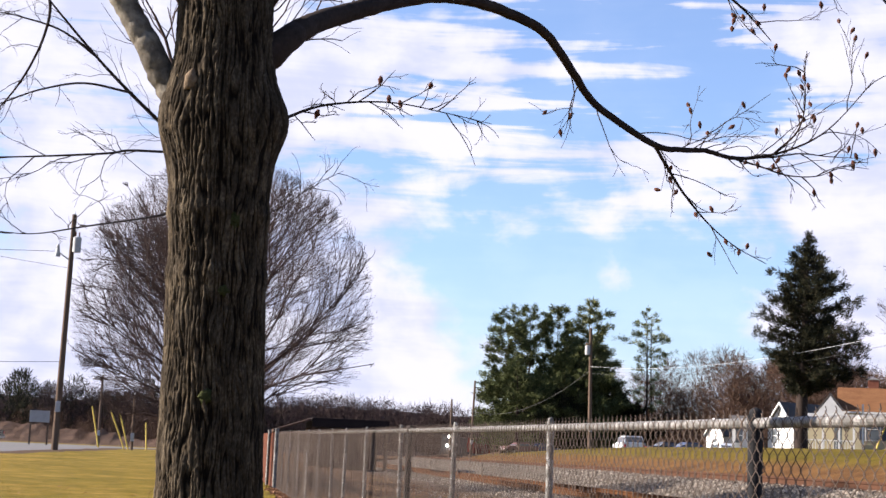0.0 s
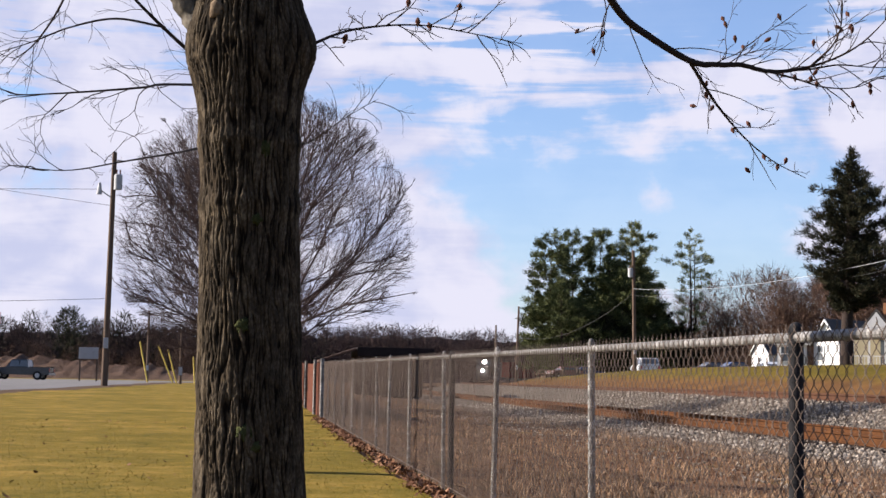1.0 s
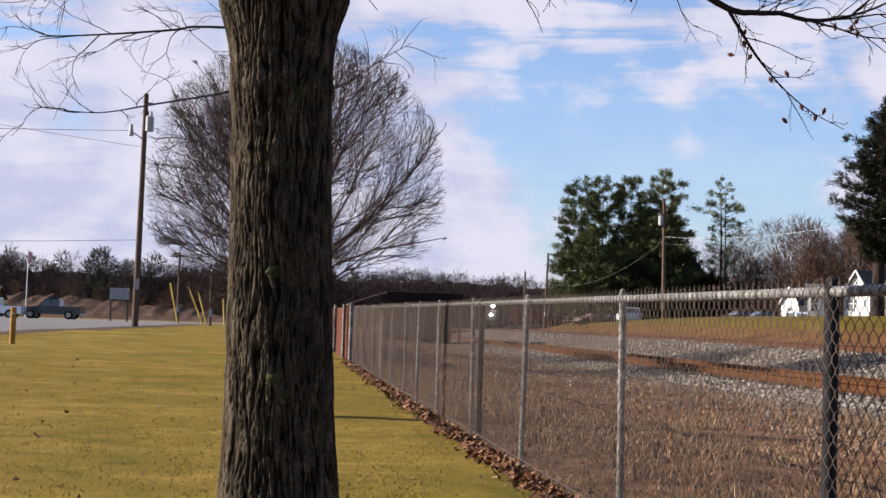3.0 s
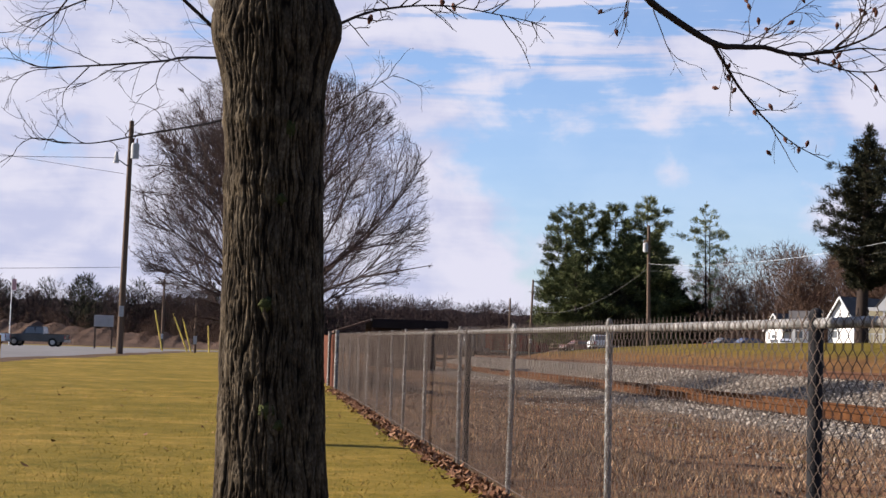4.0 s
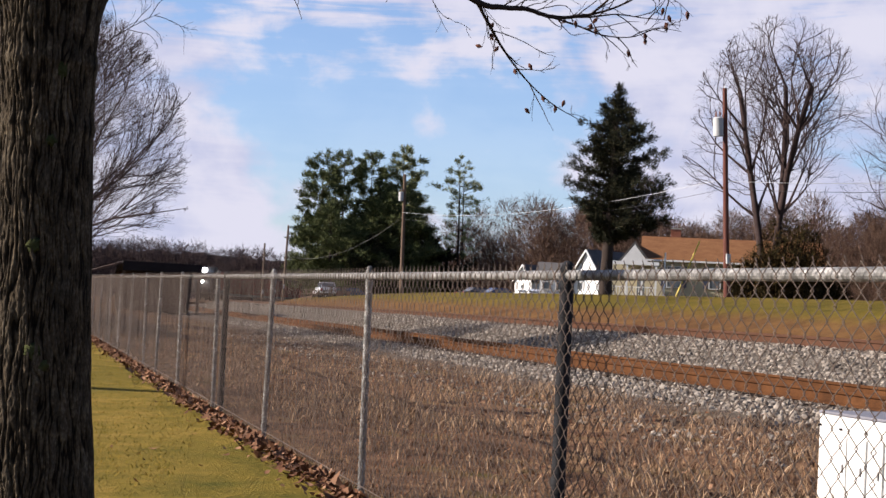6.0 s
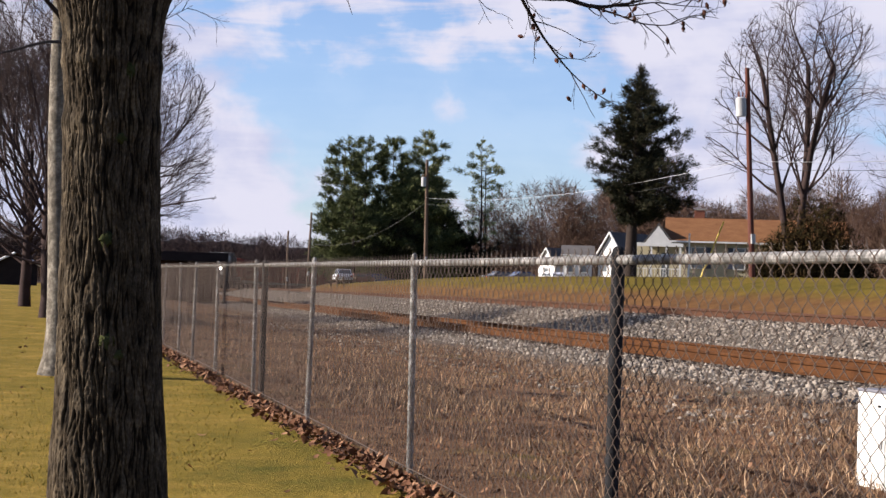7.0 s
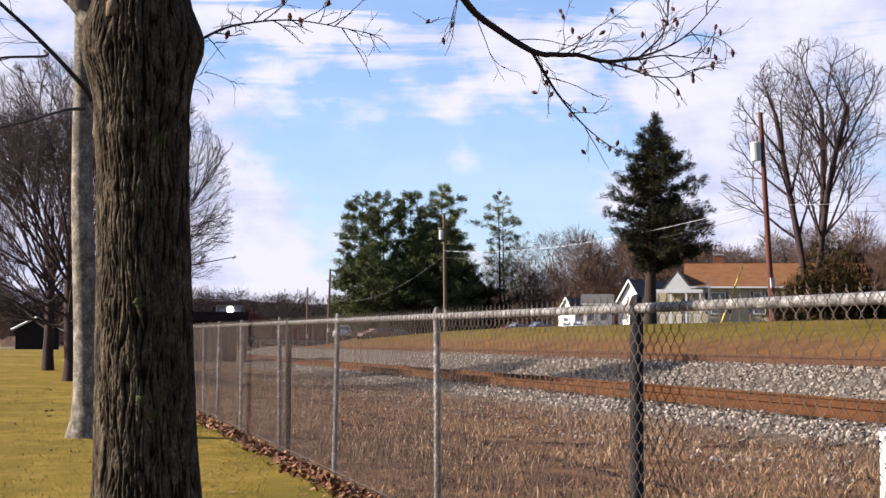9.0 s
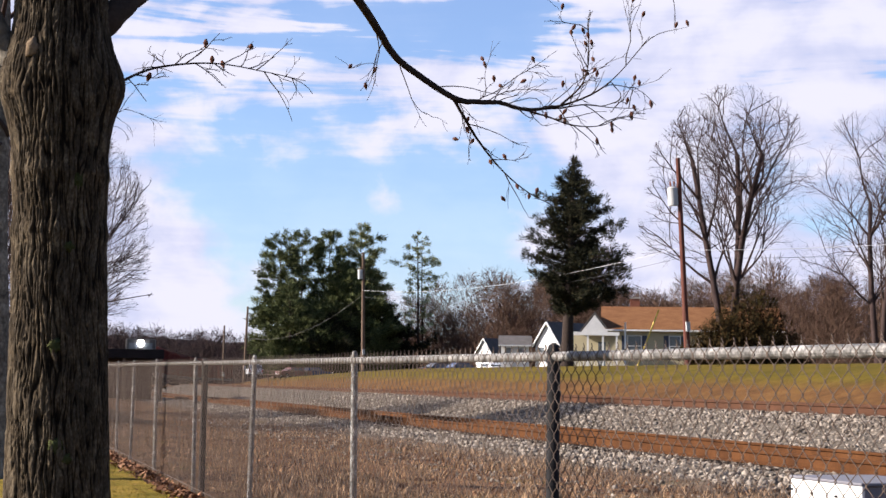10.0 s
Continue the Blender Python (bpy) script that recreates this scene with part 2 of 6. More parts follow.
M = {
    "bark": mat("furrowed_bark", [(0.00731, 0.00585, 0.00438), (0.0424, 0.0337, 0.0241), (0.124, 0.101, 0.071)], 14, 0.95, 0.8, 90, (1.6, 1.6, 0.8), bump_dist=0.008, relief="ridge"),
    "limb": mat("limb_bark", [(0.0147, 0.0108, 0.00978), (0.0382, 0.0284, 0.0237)], 9, 0.9, 0.4, 60),
    "smooth_bark": mat("smooth_bark", [(0.022, 0.019, 0.016), (0.10, 0.088, 0.072), (0.25, 0.228, 0.19)], 6.0, 0.9, 0.4, 22, (1.3, 1.3, 1.1)),
    "bare": mat("bare_twigs", [(0.02, 0.0133, 0.0125), (0.0502, 0.0346, 0.0327)], 2, 0.95, 0.0, 20),
    "lichen": mat("lichen", [(0.0124, 0.0156, 0.00512), (0.0302, 0.0344, 0.0128), (0.0499, 0.0531, 0.0234)], 25, 1.0, 0.6, 120),
    "cut_wood": mat("scarred_wood", [(0.063, 0.042, 0.028), (0.168, 0.126, 0.084)], 20, 0.9, 0.4, 80),
    "pod": mat("dry_seed_pod", [(0.042, 0.0185, 0.0125), (0.0924, 0.0403, 0.0286)], 30, 0.9, 0.3, 120),
    "galv": mat("galvanised_steel", [(0.154, 0.154, 0.154), (0.28, 0.28, 0.287)], 6, 0.55, 0.1, 90, metal=0.35),
    "galv_pipe": mat("weathered_pipe", [(0.016, 0.015, 0.014), (0.095, 0.092, 0.088), (0.34, 0.33, 0.32)], 17, 0.6, 0.25, 75, metal=0.2),
    "wire": mat("fence_wire", [(0.029, 0.0186, 0.0139), (0.101, 0.0706, 0.0536)], 10, 0.6, 0.0, 60, metal=0.4),
    "dark_post": mat("dark_post_steel", [(0.0084, 0.0084, 0.00945), (0.021, 0.021, 0.0231)], 12, 0.8, 0.2, 90),
    "rust_slat": mat("rusty_slats", [(0.0392, 0.014, 0.0101), (0.0952, 0.0336, 0.0196)], 4, 0.9, 0.2, 40),
    "rail": mat("rusty_rail", [(0.0212, 0.00886, 0.00388), (0.0509, 0.0202, 0.00705), (0.0807, 0.0342, 0.0127)], 2.5, 0.85, 0.2, 45),
    "dull_rail": mat("dull_brown_rail", [(0.0289, 0.014, 0.00893), (0.0693, 0.0324, 0.0187)], 2.5, 0.85, 0.2, 45),
    "brush": mat("brown_brush", [(0.0311, 0.0192, 0.0144), (0.062, 0.0386, 0.0278), (0.0993, 0.0633, 0.0441)], 0.25, 1.0, 0.8, 2.2, bump_dist=1.0),
    "rail_head": mat("worn_rail_head", [(0.084, 0.049, 0.035), (0.182, 0.126, 0.091)], 3, 0.5, 0.1, 60, metal=0.5),
    "tie": mat("creosoted_tie", [(0.0184, 0.0131, 0.0105), (0.0577, 0.042, 0.0315)], 6, 0.95, 0.5, 50, by_object=0.35),
    "ballast": island("ballast_stone", (0.0707, 0.058, 0.0469), (0.147, 0.125, 0.105), (0.257, 0.225, 0.191)),
    "leaf": island("fallen_leaves", (0.0506, 0.0218, 0.0124), (0.12, 0.0576, 0.0317), (0.227, 0.129, 0.0793)),
    "blade": island("lawn_blades", (0.0492, 0.0498, 0.00501), (0.131, 0.0958, 0.0108), (0.23, 0.144, 0.0266)),
    "weed": island("dry_weeds", (0.0395, 0.0206, 0.0131), (0.119, 0.0651, 0.0368), (0.237, 0.141, 0.0776)),
    "straw": island("pale_straw", (0.07, 0.043, 0.026), (0.19, 0.122, 0.075), (0.34, 0.235, 0.15)),
    "needles": island("pine_needles", (0.0147, 0.0209, 0.00837), (0.048, 0.0589, 0.0209), (0.113, 0.12, 0.0522)),
    "cedar": island("cedar_foliage", (0.00457, 0.00652, 0.00362), (0.0122, 0.0145, 0.00797), (0.0381, 0.0333, 0.0175)),
    "yellow_pine": island("yellowish_needles", (0.0441, 0.055, 0.0219), (0.0968, 0.11, 0.044), (0.185, 0.174, 0.0793)),
    "ivy": island("brown_green_thicket", (0.00823, 0.00735, 0.00235), (0.0223, 0.0157, 0.0051), (0.0559, 0.0323, 0.0118)),
    "far_tree": island("far_bare_trees", (0.0255, 0.0154, 0.0111), (0.0618, 0.037, 0.0266), (0.109, 0.0667, 0.0472)),
    "ridge_tree": island("ridge_trees", (0.0123, 0.00941, 0.0105), (0.0273, 0.0188, 0.0188), (0.0512, 0.034, 0.0318)),
    # distance haze is put into the base colour: lifted, bluish darks
    "hill": mat("wooded_hill", [(0.00976, 0.00842, 0.0118), (0.0284, 0.0211, 0.0221), (0.0569, 0.0386, 0.0368)], 0.12, 1.0, 0.8, 1.4, bump_dist=2.0),
    "asphalt": mat("asphalt", [(0.0857, 0.0828, 0.0857), (0.136, 0.133, 0.136)], 0.6, 0.9, 0.2, 40),
    "verge": mat("bare_earth", [(0.0323, 0.0196, 0.0123), (0.0809, 0.049, 0.0287)], 1.5, 0.95, 0.4, 30),
    "pole": mat("pole_wood", [(0.0504, 0.0336, 0.0252), (0.123, 0.0896, 0.0672)], 3, 0.95, 0.4, 40, (3, 3, 0.3)),
    "red_pole": mat("reddish_pole_wood", [(0.0476, 0.0179, 0.0149), (0.119, 0.0506, 0.0387)], 3, 0.95, 0.4, 40, (3, 3, 0.3)),
    "transformer": mat("transformer_paint", [(0.21, 0.217, 0.224), (0.322, 0.329, 0.336)], 4, 0.6, 0.1, 30),
    "cable": mat("cable", [(0.014, 0.014, 0.014), (0.035, 0.035, 0.035)], 4, 0.7, 0.0, 30),
    "bright_cable": mat("bare_conductor", [(0.315, 0.315, 0.315), (0.455, 0.455, 0.455)], 4, 0.5, 0.0, 30),
    "siding": mat("cream_siding", [(0.325, 0.285, 0.19), (0.403, 0.359, 0.247)], 2, 0.8, 0.1, 20),
    "white": mat("white_paint", [(0.453, 0.453, 0.453), (0.585, 0.585, 0.577)], 3, 0.6, 0.1, 40),
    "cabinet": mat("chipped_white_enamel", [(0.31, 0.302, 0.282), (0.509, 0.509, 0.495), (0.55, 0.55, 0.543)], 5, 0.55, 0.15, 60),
    # same enamel away from the sun: its shade is put into the colour
    "cabinet_shaded": mat("shaded_enamel", [(0.07, 0.07, 0.084), (0.119, 0.119, 0.14)], 5, 0.55, 0.15, 60),
    "shingle": mat("brown_shingles", [(0.0866, 0.0394, 0.0179), (0.156, 0.0758, 0.0357)], 1.2, 0.95, 0.4, 14, (1, 1, 3)),
    "grey_shingle": mat("grey_shingles", [(0.0504, 0.0476, 0.0476), (0.0952, 0.0896, 0.0896)], 1.2, 0.95, 0.4, 14),
    "brick": mat("red_brick", [(0.112, 0.042, 0.028), (0.196, 0.084, 0.056)], 4, 0.9, 0.3, 30),
    "shutter": mat("dark_blue_shutter", [(0.014, 0.021, 0.042), (0.028, 0.035, 0.063)], 4, 0.6, 0.1, 30),
    "glass": mat("window_glass", [(0.05, 0.06, 0.07), (0.09, 0.10, 0.12)], 1, 0.08, 0.0, 10),
    "yellow": mat("faded_yellow_plastic", [(0.33, 0.242, 0.0294), (0.514, 0.382, 0.0588)], 5, 0.6, 0.1, 40),
    "orange_wood": mat("stained_bollard_wood", [(0.21, 0.105, 0.021), (0.326, 0.189, 0.0473)], 5, 0.8, 0.3, 40),
    "dark_roof": mat("dark_roof_sheet", [(0.00882, 0.00686, 0.00686), (0.0196, 0.0147, 0.0147)], 2, 0.8, 0.2, 20),
    "brown_roof": mat("brown_roof_sheet", [(0.0368, 0.0236, 0.0184), (0.0735, 0.0473, 0.0368)], 2, 0.9, 0.2, 20),
    "tyre": mat("tyre", [(0.0084, 0.0084, 0.0084), (0.021, 0.021, 0.021)], 8, 0.9, 0.1, 50),
    "hub": mat("wheel_hub", [(0.245, 0.245, 0.252), (0.35, 0.35, 0.35)], 8, 0.35, 0.0, 50, metal=0.8),
    "white_car": mat("white_car_paint", [(0.62, 0.63, 0.65), (0.75, 0.76, 0.78)], 1, 0.25, 0.0, 10),
    "silver_car": mat("silver_car_paint", [(0.38, 0.40, 0.43), (0.50, 0.52, 0.55)], 1, 0.25, 0.0, 10),
    "dark_car": mat("dark_grey_car_paint", [(0.0175, 0.0189, 0.0224), (0.035, 0.0364, 0.042)], 1, 0.25, 0.0, 10),
    "blue_car": mat("dark_blue_car_paint", [(0.018, 0.026, 0.06), (0.035, 0.05, 0.10)], 1, 0.25, 0.0, 10),
    "maroon_car": mat("dull_maroon_car_paint", [(0.07, 0.022, 0.018), (0.12, 0.04, 0.03)], 1, 0.35, 0.0, 10),
    "loco": mat("black_engine_paint", [(0.007, 0.007, 0.0084), (0.021, 0.0196, 0.0196)], 1, 0.6, 0.0, 10),
    "red_car": mat("oxide_red_wagon_paint", [(0.07, 0.0175, 0.014), (0.14, 0.035, 0.028)], 0.6, 0.85, 0.1, 8),
    "lamp": mat("lit_headlamp", [(1.0, 0.95, 0.85), (1.0, 0.97, 0.9)], 1, 0.3, 0.0, 10, emit=60.0),
    "tail": mat("red_lamp_lens", [(0.245, 0.014, 0.014), (0.35, 0.021, 0.021)], 3, 0.3, 0.0, 10),
    "flag_red": mat("flag_cloth", [(0.35, 0.08, 0.09), (0.5, 0.4, 0.4)], 6, 0.9, 0.0, 20),
    "sign": mat("grey_sign_board", [(0.21, 0.203, 0.203), (0.294, 0.287, 0.287)], 2, 0.8, 0.1, 20),
    "concrete": mat("pale_stone", [(0.131, 0.126, 0.115), (0.22, 0.21, 0.194)], 5, 0.9, 0.3, 50),
}


# ---- mesh helpers ----
def link_mesh(name, me, material, parent=None, label=""):
    me.materials.append(material)
    ob = new(name, me)
    if parent is not None:
        ob.parent = parent
    if label:
        ob["label"] = label
    return ob


def raw(name, V, T, material, parent=None, label="", smooth=False):
    """A mesh object from arrays of points and triangles."""
    V, T = np.asarray(V, np.float32).reshape(-1, 3), np.asarray(T, np.int32).reshape(-1, 3)
    me = bpy.data.meshes.new(name)
    me.vertices.add(len(V))
    me.vertices.foreach_set("co", V.ravel())
    me.loops.add(T.size)
    me.loops.foreach_set("vertex_index", T.ravel())
    me.polygons.add(len(T))
    me.polygons.foreach_set("loop_start", np.arange(0, T.size, 3, dtype=np.int32))
    me.polygons.foreach_set("use_smooth", np.full(len(T), smooth))
    me.update(calc_edges=True)
    return link_mesh(name, me, material, parent, label)


def part(name, bm, material, parent=None, label="", bevel=0.0, smooth=False):
    if bevel:
        bmesh.ops.bevel(bm, geom=[e for e in bm.edges if len(e.link_faces) == 2 and e.calc_face_angle(0) > 0.6], offset=bevel, segments=2, affect="EDGES", profile=0.6)
    bmesh.ops.recalc_face_normals(bm, faces=bm.faces)
    me = bpy.data.meshes.new(name)
    bm.to_mesh(me)
    bm.free()
    if smooth:
        for p in me.polygons:
            p.use_smooth = True
    return link_mesh(name, me, material, parent, label)


def box(sx, sy, sz, at=(0, 0, 0), bm=None, rot=None):
    """A block whose base centre is at 'at'."""
    bm = bm or bmesh.new()
    m = Matrix.Translation(at) @ (rot or Matrix()) @ Matrix.Translation((0, 0, sz / 2)) @ Matrix.Diagonal((sx, sy, sz, 1))
    bmesh.ops.create_cube(bm, size=1, matrix=m)
    return bm


def rod(p, q, r, r2=None, n=10, bm=None):
    bm = bm or bmesh.new()
    p, q = Vector(p), Vector(q)
    d = q - p
    m = Matrix.Translation((p + q) / 2) @ d.to_track_quat("Z", "Y").to_matrix().to_4x4()
    bmesh.ops.create_cone(bm, cap_ends=True, segments=n, radius1=r, radius2=r if r2 is None else r2, depth=d.length, matrix=m)
    return bm


def prism(profile, width, bm=None, axis="y"):
    """Extrudes a closed outline of (a, z) by width across the other axis."""
    bm = bm or bmesh.new()
    rows = []
    for s in (-width / 2, width / 2):
        rows.append([bm.verts.new((a, s, z) if axis == "y" else (s, a, z)) for a, z in profile])
    bm.faces.new(rows[0])
    bm.faces.new(rows[1][::-1])
    for i in range(len(profile)):
        j = (i + 1) % len(profile)
        bm.faces.new((rows[0][i], rows[1][i], rows[1][j], rows[0][j]))
    return bm


def empty(name, m, label, category, group="", kind=""):
    ob = new(name)
    ob.empty_display_size = 0.2
    ob.matrix_world = m
    return tagged(ob, label, category, group, kind)


def spline(points, steps=6):
    """Catmull-Rom through the points."""
    P = [np.array(p, float) for p in points]
    P = [2 * P[0] - P[1]] + P + [2 * P[-1] - P[-2]]
    res = []
    for i in range(1, len(P) - 2):
        for k in range(steps):
            t = k / steps
            a, b, c, d = P[i - 1], P[i], P[i + 1], P[i + 2]
            res.append(0.5 * (2 * b + (c - a) * t + (2 * a - 5 * b + 4 * c - d) * t * t + (3 * b - a - 3 * c + d) * t ** 3))
    res.append(P[-2])
    return res


class Tubes:
    """Collects tapered tubes into one mesh."""

    def __init__(self):
        self.V, self.T, self.n = [], [], 0

    def add(self, pts, radii, sides=5):
        pts = np.asarray(pts, float)
        tan = np.gradient(pts, axis=0)
        tan /= np.linalg.norm(tan, axis=1)[:, None] + 1e-9
        ref = np.array([0.31, 0.83, 0.46]) if abs(tan[0] @ np.array([0.31, 0.83, 0.46])) < 0.9 else np.array([1.0, 0, 0])
        u = np.cross(tan, ref)
        u /= np.linalg.norm(u, axis=1)[:, None] + 1e-9
        w = np.cross(tan, u)
        a = np.arange(sides) * 2 * np.pi / sides
        r = np.asarray(radii, float)[:, None, None]
        ring = pts[:, None, :] + r * (np.cos(a)[None, :, None] * u[:, None, :] + np.sin(a)[None, :, None] * w[:, None, :])
        base, k = self.n, len(pts)
        self.V.append(ring.reshape(-1, 3))
        i = np.arange(k - 1)[:, None] * sides + np.arange(sides)[None, :]
        j = np.arange(k - 1)[:, None] * sides + (np.arange(sides)[None, :] + 1) % sides
        q = np.stack([i, j, j + sides, i, j + sides, i + sides], -1).reshape(-1, 3) + base
        self.T.append(q)
        self.n += k * sides

    def made(self, name, material, parent=None, label="", smooth=True):
        return raw(name, np.concatenate(self.V), np.concatenate(self.T), material, parent, label, smooth)


# ---- the lie of the land ----
def bend(y):
    """How far the tracks have swung to the right at y."""
    return 0.00089 * np.maximum(0.0, np.asarray(y, float) - 70.0) ** 2


CROSS_X = [2.55, 5.0, 8.4, 9.7, 10.2, 13.0, 13.6, 15.4, 15.9, 18.6, 19.4, 20.6, 23.4, 27.0, 40.0, 70.0, 160.0, 900.0]
CROSS_Z = [0.0, -0.03, -0.06, 0.02, 0.05, 0.05, 0.14, 0.55, 0.62, 0.62, 0.55, 0.68, 1.5, 1.92, 2.3, 2.6, 4.0, 8.0]


def land(x, y):
    x, y = np.asarray(x, float), np.asarray(y, float)
    b = np.minimum(bend(y), 160.0)
    right = np.interp(np.where(x > 2.55, np.maximum(2.55, x - b), 2.55), CROSS_X, CROSS_Z)
    far = np.clip((y - 90.0) / 70.0, 0, 1)
    right = right * (1 - 0.25 * far * (x - b > 19))
    along = np.interp(y, [0, 20, 45, 72, 100, 165, 300], [0, 0.02, 0.10, 0.50, 0.55, 0.35, 0.3])
    return right + along * np.interp(x - b, [2.55, 9.0], [1.0, 0.3])


# ---- ground ----
def ground_material():
    m = bpy.data.materials.new("ground_cover")
    m.use_nodes = True
    n, l = m.node_tree.nodes, m.node_tree.links
    bsdf = n["Principled BSDF"]
    bsdf.inputs["Roughness"].default_value = 0.95
    bsdf.inputs["Specular IOR Level"].default_value = 0.05
    tc = n.new("ShaderNodeTexCoord")

    def noise_tex(scale, detail=5.0):
        t = n.new("ShaderNodeTexNoise")
        t.inputs["Scale"].default_value, t.inputs["Detail"].default_value, t.inputs["Roughness"].default_value = scale, detail, 0.65
        l.new(tc.outputs["Object"], t.inputs["Vector"])
        return t.outputs["Fac"]

    def math_(op, a, b=None, c=None):
        k = n.new("ShaderNodeMath")
        k.operation = op
        for i, v in enumerate((a, b, c)):
            if v is None:
                continue
            if isinstance(v, (int, float)):
                k.inputs[i].default_value = v
            else:
                l.new(v, k.inputs[i])
        return k.outputs[0]

    def ramp_(fac, stops):
        r = n.new("ShaderNodeValToRGB")
        els = r.color_ramp.elements
        for i, (pos, c) in enumerate(stops):
            e = els[i] if i < 2 else els.new(pos)
            e.position, e.color = pos, (*c, 1)
        l.new(fac, r.inputs[0])
        return r.outputs[0]

    def mix_(fac, a, b):
        k = n.new("ShaderNodeMix")
        k.data_type = "RGBA"
        l.new(fac, k.inputs["Factor"])
        l.new(a, k.inputs["A"])
        l.new(b, k.inputs["B"])
        return k.outputs["Result"]

    big, mid, small, patch = noise_tex(0.22), noise_tex(2.4), noise_tex(34.0), noise_tex(0.75, 4.0)
    blend = math_("ADD", math_("MULTIPLY", math_("MULTIPLY_ADD", patch, 0.6, math_("MULTIPLY", big, 0.4)), 0.5), math_("ADD", math_("MULTIPLY", mid, 0.27), math_("MULTIPLY", small, 0.23)))
    lawn = ramp_(blend, [(0.37, (0.052, 0.050, 0.008)), (0.615, (0.225, 0.145, 0.036)), (0.5, (0.128, 0.092, 0.016))])
    weeds = ramp_(blend, [(0.405, (0.023, 0.0132, 0.0088)), (0.60, (0.232, 0.142, 0.080)), (0.5, (0.096, 0.053, 0.031))])
    moss = ramp_(blend, [(0.38, (0.016, 0.016, 0.00365)), (0.62, (0.0692, 0.0559, 0.0137))])
    f_moss = math_("MULTIPLY", math_("SUBTRACT", patch, 0.55), 7.0)
    f_moss.node.use_clamp = True
    weeds = mix_(f_moss, weeds, moss)
    stone = ramp_(math_("ADD", math_("MULTIPLY", mid, 0.4), math_("MULTIPLY", small, 0.6)), [(0.36, (0.0312, 0.0262, 0.0217)), (0.62, (0.168, 0.146, 0.122)), (0.5, (0.0869, 0.0742, 0.0616))])
    bank = ramp_(blend, [(0.38, (0.0388, 0.0197, 0.00946)), (0.64, (0.142, 0.0775, 0.0257)), (0.5, (0.084, 0.0424, 0.0166))])
    grass = ramp_(blend, [(0.38, (0.0374, 0.0309, 0.00456)), (0.64, (0.125, 0.0814, 0.016)), (0.5, (0.0748, 0.0562, 0.00822))])
    sep_ = n.new("ShaderNodeSeparateXYZ")
    l.new(tc.outputs["Object"], sep_.inputs[0])
    swing = math_("MULTIPLY", math_("POWER", math_("MAXIMUM", math_("SUBTRACT", sep_.outputs["Y"], 70.0), 0.0), 2.0), 0.00089)
    across = math_("SUBTRACT", sep_.outputs["X"], math_("MINIMUM", swing, 160.0))
    wob = math_("MULTIPLY", math_("SUBTRACT", math_("ADD", math_("MULTIPLY", mid, 0.5), math_("MULTIPLY", big, 0.5)), 0.5), 3.0)
    edge = math_("ADD", across, wob)
    col = lawn
    for at, wide, c in ((2.55, 0.12, weeds), (8.5, 0.7, stone), (19.3, 0.5, bank), (22.6, 0.6, grass)):
        src_ = math_("ADD", sep_.outputs["X"], math_("MULTIPLY", wob, 0.12)) if at < 3 else edge
        f = math_("MULTIPLY_ADD", src_, 0.5 / wide, 0.5 - at * 0.5 / wide)
        f.node.use_clamp = True
        col = mix_(f, col, c)
    l.new(col, bsdf.inputs["Base Color"])
    bump = n.new("ShaderNodeBump")
    bump.inputs["Strength"].default_value, bump.inputs["Distance"].default_value = 0.7, 0.05
    l.new(math_("ADD", mid, small), bump.inputs["Height"])
    l.new(bump.outputs[0], bsdf.inputs["Normal"])
    return m


def build_ground():
    xs = np.concatenate([-np.geomspace(1500, 16, 26), np.arange(-15, 30, 0.35), np.geomspace(30, 1500, 40)])
    ys = np.concatenate([np.linspace(-60, -3, 12), np.arange(-2.5, 60, 0.5), np.geomspace(60, 2500, 70)])
    X, Y = np.meshgrid(xs, ys)
    Z = land(X, Y)
    near = (np.abs(X) < 30) & (Y < 60)
    rnd = np.random.RandomState(4)
    Z = Z + np.where(near & (X > 2.6), rnd.normal(0, 0.012, X.shape), 0) + np.where(near & (X <= 2.3), rnd.normal(0, 0.004, X.shape), 0)
    V = np.stack([X, Y, Z], -1).reshape(-1, 3)
    w, h = len(xs), len(ys)
    i = (np.arange(h - 1)[:, None] * w + np.arange(w - 1)[None, :]).ravel()
    T = np.concatenate([np.stack([i, i + 1, i + w + 1], -1), np.stack([i, i + w + 1, i + w], -1)])
    ob = raw("ground", V, T, ground_material(), smooth=True)
    tagged(ob, "winter lawn, dry weeds, ballast bed and grassy bank", "ground", kind="structure")


